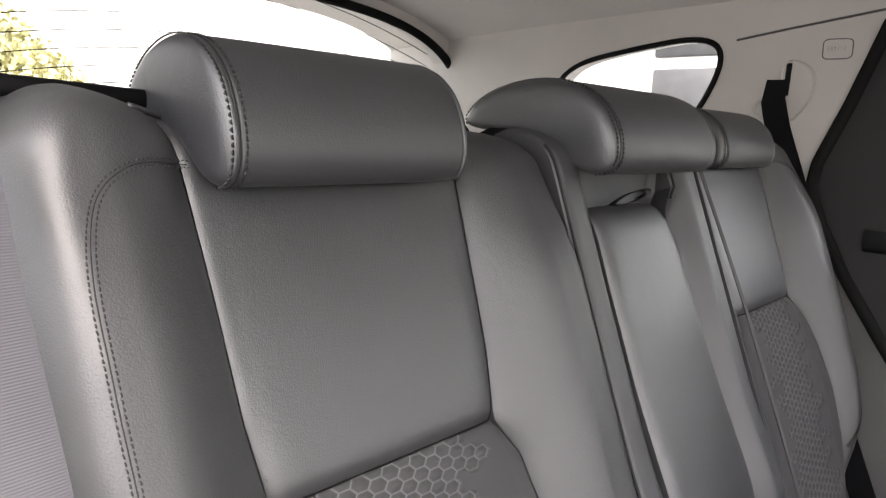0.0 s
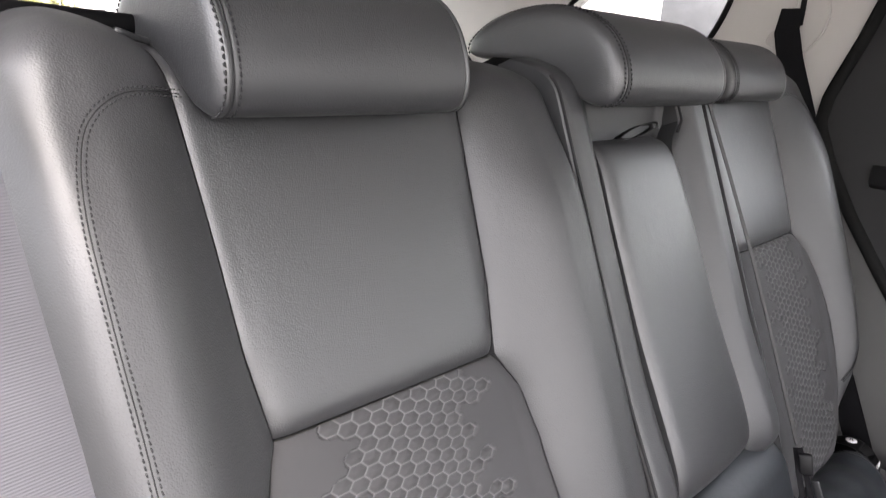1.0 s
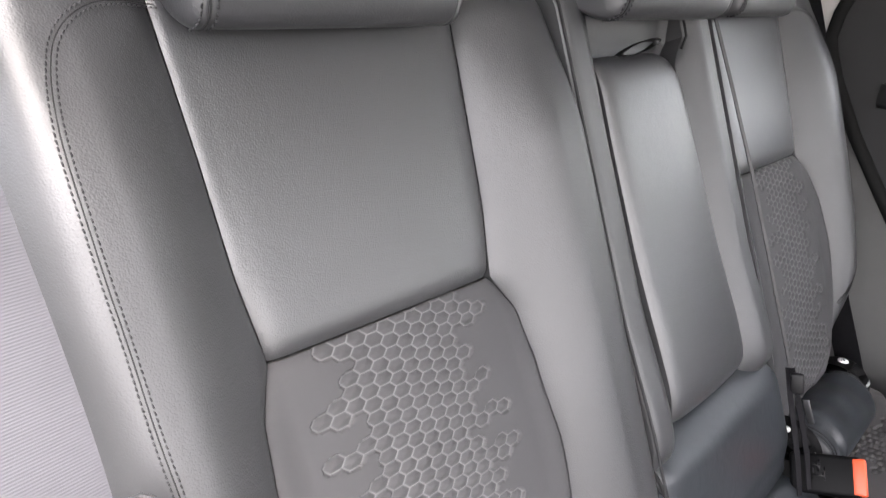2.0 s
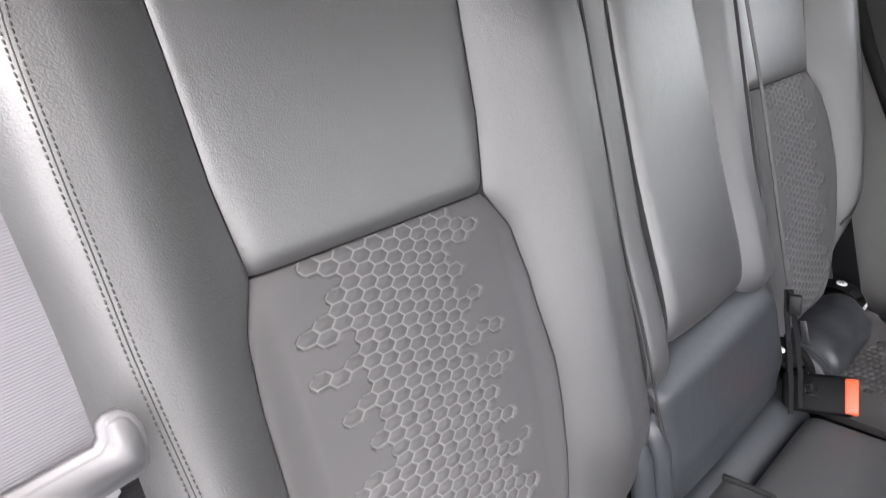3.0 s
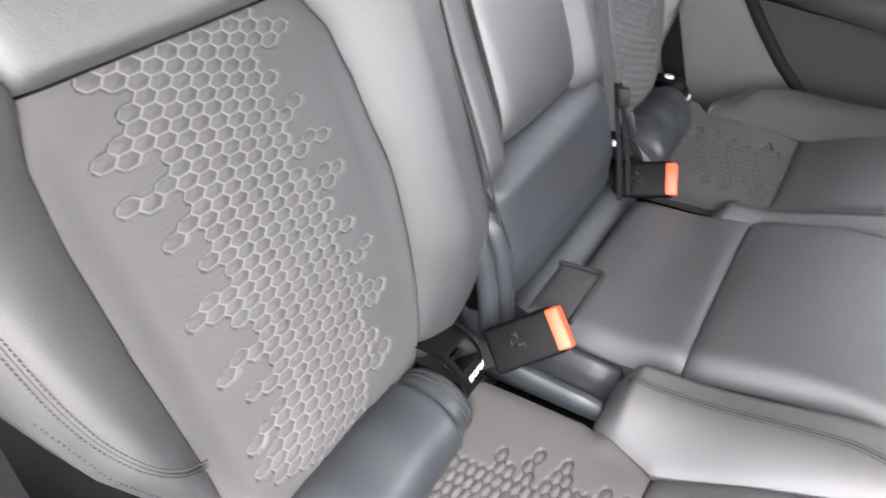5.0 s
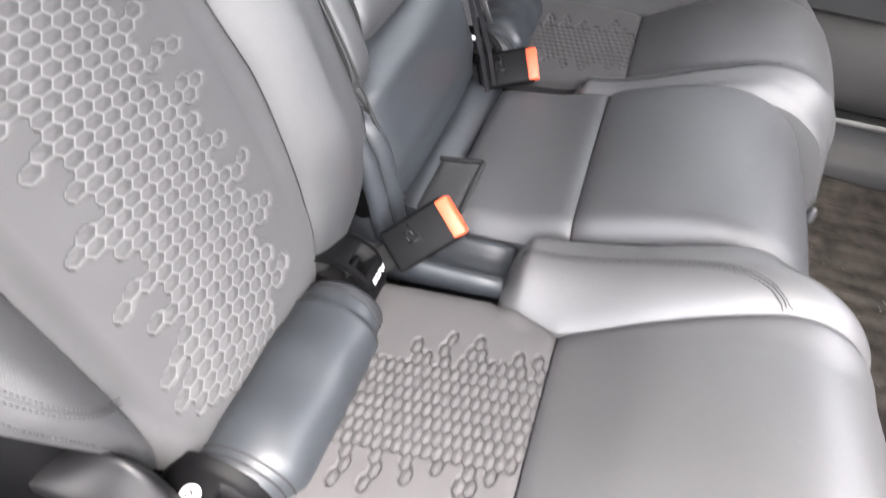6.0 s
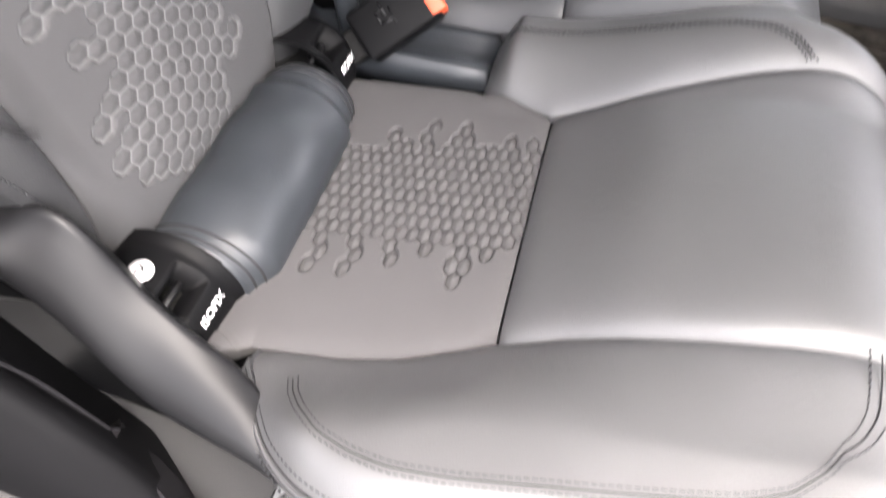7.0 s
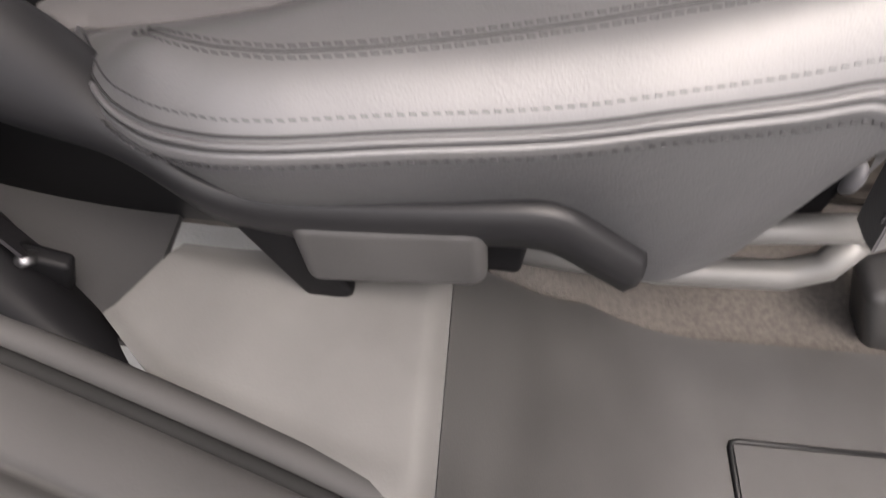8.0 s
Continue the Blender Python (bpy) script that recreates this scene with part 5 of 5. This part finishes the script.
kick = [[(WALL_X + 0.002, y, 0.245), (WALL_X - 0.022, y, 0.225), (WALL_X - 0.034, y, 0.19), (WALL_X - 0.050, y, 0.172), (WALL_X - 0.072, y, 0.166), (WALL_X - 0.080, y, 0.150), (WALL_X - 0.082, y, 0.118)] for y in np.linspace(-0.28, -1.05, 12)]
kick_panel = sheet("far_sill", np.array(kick), DOOR, None, (0.3, 0, -1), 0.01)
tagged(kick_panel, "grey moulded sill below the far door", "sill trim", kind="structure")
dg = side_plate("pane", WINDOW, [], WALL_X + 0.025, WALL_X + 0.029, GLASS, "clear glass pane", "")
dg.parent, dg.visible_shadow = far_door, False
dg.matrix_parent_inverse = Matrix.Translation(far_door.location).inverted()
joint = tube("trim_joint", resample([(WALL_X - 0.001, 0.395, 1.228), (WALL_X - 0.001, 0.30, 1.243), (WALL_X - 0.001, 0.14, 1.266)], 0.02), 0.0022, SIDE, None, "narrow dark joint between pillar trim and roof lining", 8)
tagged(joint, "narrow dark joint between pillar trim and roof lining", "trim joint", kind="structure")
# embossed airbag badge on the pillar: writing too small to read, as bars
badge = thing("airbag_badge", (WALL_X, 0.21, 1.20), "small embossed rectangular badge on the pillar", "badge")
bp = rounded([(0.237, 1.220), (0.213, 1.2195), (0.189, 1.219), (0.1885, 1.202), (0.188, 1.185), (0.212, 1.185), (0.236, 1.185), (0.2365, 1.202)], 2)
pl_ = side_plate("plate", bp, [], WALL_X - 0.0035, WALL_X + 0.001, PILLAR, "", "")
pl_.parent, pl_.matrix_parent_inverse = badge, Matrix.Translation(badge.location).inverted()
tube("plate_rim", np.array([(WALL_X - 0.0035, y, z) for y, z in np.r_[bp, bp[:1]]]), 0.0009, SIDE, badge, sides=6)
for k in range(6):
    box("bar", (0.001, 0.003, 0.008), pose(WALL_X - 0.003, 0.228 - k * 0.0055, 1.203), SIDE, badge, bevel=0)
# belt outlet and belt on the far pillar
far_belt = thing("seat_belt", (WALL_X - 0.03, 0.28, 1.0), "black seat belt running down from a recess in the far pillar", "seat belt", "seat belts")
rec = rounded([(0.300, 1.186), (0.268, 1.182), (0.243, 1.162), (0.245, 1.112), (0.278, 1.066), (0.300, 1.085), (0.345, 1.080), (0.345, 1.105), (0.302, 1.13)], 2)
rc = side_plate("outlet", rec, [], WALL_X - 0.004, WALL_X + 0.001, PILLAR, "moulded grey belt outlet", "")
rc.parent, rc.matrix_parent_inverse = far_belt, Matrix.Translation(far_belt.location).inverted()
tube("outlet_rim", np.array([(WALL_X - 0.004, y, z) for y, z in np.r_[rec, rec[:1]]]), 0.0022, PILLAR, far_belt)
box("slit", (0.006, 0.010, 0.060), pose(WALL_X - 0.003, 0.290, 1.150), RUBBER, far_belt, "dark slit of the outlet", bevel=0.002)
path = resample([(WALL_X - 0.006, 0.305, 1.150), (WALL_X - 0.014, 0.308, 1.11), (WALL_X - 0.03, 0.285, 1.05), (WALL_X - 0.06, 0.235, 0.95), (WALL_X - 0.08, 0.23, 0.82), (WALL_X - 0.09, 0.12, 0.6), (WALL_X - 0.10, 0.02, 0.38)], 0.02)
strap("webbing", path, [(0.25, 0.95, 0.1)] * len(path), 0.047, WEB_DARK, far_belt, "black webbing")

# ---- roof, rear end, front end ----
rows = []
for y in np.linspace(-1.25, 1.45, 40):
    crown = 1.385 - 0.035 * ((y + 0.1) / 1.3) ** 2
    rows.append([(x, y, crown - 0.10 * abs((x - MID_X) / 0.72) ** 4) for x in np.linspace(MID_X - 0.72, MID_X + 0.72, 40)])
roof = sheet("ceiling", np.array(rows), LINER, None, (0, 0, 1), 0.05)
tagged(roof, "pale grey fabric headliner", "headliner", kind="structure")
REAR_Y = 1.20


# ---- ribbed mat in the foot space ----
xs_, ys_ = np.linspace(0.05, 0.978, 300), np.linspace(-0.50, -1.02, 40)
wave = 0.5 + 0.5 * np.sin(xs_ * 2 * np.pi / 0.043)
gx, gy = np.meshgrid(xs_, ys_)
mat_z = 0.120 + 0.009 * np.clip(wave * 1.9 - 0.45, 0, 1)[None, :] + 0.004 * np.sin(gy * 9 + gx * 5) + 0.012 * smooth(0.93, 0.978, gx)
floor_mat = sheet("floor_mat", np.stack([gx, gy, mat_z], -1), MAT, None, (0, 0, -1), 0.008)
tagged(floor_mat, "dark brown ribbed rubber floor mat, dusty", "floor mat")
rng = np.random.RandomState(8)
verts, faces = [], []
for _ in range(70):
    cx, cy, turn, long = 0.45 + 0.5 * rng.rand(), -0.52 - 0.42 * rng.rand(), rng.rand() * 3.14, 0.0015 + 0.006 * rng.rand() ** 3
    cz = 0.120 + 0.009 * float(np.clip((0.5 + 0.5 * np.sin(cx * 2 * np.pi / 0.043)) * 1.9 - 0.45, 0, 1)) + 0.004 * math.sin(cy * 9 + cx * 5)
    k, a, b = len(verts), np.array([math.cos(turn), math.sin(turn), 0]) * long, np.array([-math.sin(turn), math.cos(turn), 0]) * 0.0011
    c = np.array([cx, cy, cz])
    verts += [c - a, c + b, c + a, c - b, c + (0, 0, 0.0016)]
    faces += [(k, k + 1, k + 4), (k + 1, k + 2, k + 4), (k + 2, k + 3, k + 4), (k + 3, k, k + 4)]
crumbs = hang("crumbs", from_arrays("crumbs", verts, faces), SIDE, None, kind="stuff")
tagged(crumbs, "pale grit and crumbs scattered over the floor mat", "grit")


def rear_wall():
    bm = bmesh.new()
    hole = rounded([(MID_X - 0.70, 1.07), (MID_X - 0.67, 1.20), (MID_X - 0.55, 1.285), (MID_X - 0.2, 1.325), (MID_X + 0.2, 1.325), (MID_X + 0.52, 1.295), (MID_X + 0.69, 1.215), (MID_X + 0.71, 1.12), (MID_X + 0.66, 1.02), (MID_X - 0.66, 1.0)], 3)
    out = [(MID_X - 0.85, 0.0), (MID_X + 0.85, 0.0), (MID_X + 0.85, 1.42), (MID_X - 0.85, 1.42)]
    edges = []
    for lp in (out, hole):
        vs_ = [bm.verts.new((x, REAR_Y, z)) for x, z in lp]
        edges += [bm.edges.new((vs_[i], vs_[(i + 1) % len(vs_)])) for i in range(len(vs_))]
    faces = [g for g in bmesh.ops.triangle_fill(bm, use_beauty=True, edges=edges)["geom"] if isinstance(g, bmesh.types.BMFace)]
    for g in bmesh.ops.extrude_face_region(bm, geom=faces)["geom"]:
        if isinstance(g, bmesh.types.BMVert):
            g.co.y += 0.06
    bmesh.ops.recalc_face_normals(bm, faces=bm.faces)
    ob = part("wall_rear", bm, PILLAR, None, smooth_faces=False)
    tagged(ob, "pale grey tailgate trim round the rear window", "tailgate trim", kind="structure")
    return hole


hole = rear_wall()
rw = thing("window_2", (MID_X, REAR_Y, 1.0), "curved rear window with fine heater lines", "window", kind="structure")
tube("window_frame", np.array([(x, REAR_Y - 0.002, z) for x, z in np.r_[hole, hole[:1]]]), 0.012, RUBBER, rw, "black window rim", 8)
bm = bmesh.new()
front = [bm.verts.new((x, REAR_Y + 0.034, z)) for x, z in hole]
back_v = [bm.verts.new((x, REAR_Y + 0.038, z)) for x, z in hole]
bm.faces.new(front)
bm.faces.new(back_v[::-1])
for i in range(len(front)):
    bm.faces.new((front[i], back_v[i], back_v[(i + 1) % len(front)], front[(i + 1) % len(front)]))
pane = part("pane", bm, GLASS, rw, "clear glass pane", smooth_faces=False)
pane.visible_shadow = False
for k in range(8):
    z0 = 1.05 + 0.033 * k
    line = [(MID_X + x, REAR_Y + 0.03, z0 + 0.05 - 0.10 * (x / 0.62) ** 2) for x in np.linspace(-0.62, 0.62, 24)]
    tube("heater_line", line, 0.0011, TRIM, rw, sides=5)

# front end closed by an unseen light-blocking panel; near side round the door opening
front_block = sheet("wall_front", np.array([[(x, -1.08, z) for x in np.linspace(MID_X - 0.8, MID_X + 0.8, 6)] for z in np.linspace(0.0, 0.80, 6)]), DOOR, None, (0, -1, 0), 0.05)
tagged(front_block, "plain dark unseen panel added to block low light from the front", "partition", kind="structure")
near_rear = side_plate("wall_near", [(0.34, 0.0), (1.30, 0.0), (1.30, 1.36), (0.32, 1.36), (0.38, 1.0), (0.30, 0.6), (0.27, 0.4)],
                       [rounded([(0.55, 1.08), (0.85, 1.08), (0.80, 1.2), (0.5, 1.23)], 2)], 2 * MID_X - WALL_X - 0.05, 2 * MID_X - WALL_X, PILLAR, "light grey pillar trim beside the door opening", "pillar trim")

# ---- outside ----
ground = sheet("ground", np.array([[(x, y, -0.42) for x in np.linspace(-400, 400, 9)] for y in np.linspace(-400, 400, 9)]), ASPHALT, None, (0, 0, -1), 0.2)
tagged(ground, "grey asphalt car park around the car", "ground", kind="structure")


def building(x0, x1, y0, y1, h, label):
    b = thing("building", ((x0 + x1) / 2, (y0 + y1) / 2, -0.42), label, "building")
    box("wall", (x1 - x0, y1 - y0, h), pose((x0 + x1) / 2, (y0 + y1) / 2, -0.42 + h / 2), PLASTER, b, bevel=0.03, segments=1)
    box("roof", (x1 - x0 + 0.5, y1 - y0 + 0.5, 0.25), pose((x0 + x1) / 2, (y0 + y1) / 2, -0.30 + h), PLASTER, b, bevel=0.02, segments=1)
    return b


shop = building(2.5, 26, 14, 20, 6.5, "long white rendered building beyond the car park")
for k in range(3):
    w = box("window", (2.2, 0.12, 1.5), pose(6.5 + 5 * k, 13.98, 1.6), TRIM, shop, bevel=0.02, segments=1)
for x, y in ((5.05, 8.0),):
    col = thing("column", (x, y, -0.42), "square pale column", "column")
    box("shaft", (0.35, 0.35, 4.2), pose(x, y, 1.68), PLASTER, col, bevel=0.02, segments=1)
    box("base", (0.5, 0.5, 0.3), pose(x, y, -0.27), PLASTER, col, bevel=0.02, segments=1)

hall = building(8.0, 14.0, 1.0, 11.5, 5.0, "white rendered hall beside the car park")
box("window", (0.1, 1.0, 0.55), pose(7.98, 3.75, 2.35), GREY_SHELL, hall, bevel=0.02, segments=1)
box("window", (0.1, 1.0, 0.75), pose(7.98, 3.75, 1.55), GREY_SHELL, hall, bevel=0.02, segments=1)


def bush(x, y, r, h, count, seed, label):
    """A rounded shrub: short stems with a crown of many small leaves."""
    rng = np.random.RandomState(seed)
    t = thing("bush", (x, y, -0.42), label, "bush")
    for k in range(6):
        a = rng.rand() * 6.28
        p = [(x, y, -0.42), (x + 0.3 * r * math.cos(a), y + 0.3 * r * math.sin(a), -0.42 + h * 0.4), (x + 0.6 * r * math.cos(a), y + 0.6 * r * math.sin(a), -0.42 + h * 0.8)]
        tube("stem", p, [0.04, 0.03, 0.012], CARPET, t, sides=6)
    d = rng.normal(size=(count, 3))
    d /= np.linalg.norm(d, axis=1)[:, None]
    rad = (0.55 + 0.45 * rng.rand(count)) * (1 + 0.18 * np.sin(5 * d[:, 0] + 3 * d[:, 2]) + 0.1 * np.sin(11 * d[:, 1]))
    c = np.c_[x + d[:, 0] * r * rad, y + d[:, 1] * r * rad, -0.42 + h * 0.52 + d[:, 2] * h * 0.5 * rad]
    verts, faces = [], []
    for p in c:
        a, b = rng.normal(size=3), rng.normal(size=3)
        a /= np.linalg.norm(a)
        b -= a * (a @ b)
        b /= np.linalg.norm(b)
        s, k = 0.03 + 0.03 * rng.rand(), len(verts)
        verts += [p - a * s, p + b * s * 0.5, p + a * s, p - b * s * 0.5]
        faces.append((k, k + 1, k + 2, k + 3))
    hang("crown", from_arrays("crown", verts, faces), LEAF, t, "olive green leaves", kind="stuff")


bush(1.45, 8.0, 0.95, 2.38, 16000, 3, "rounded olive shrub behind the car")
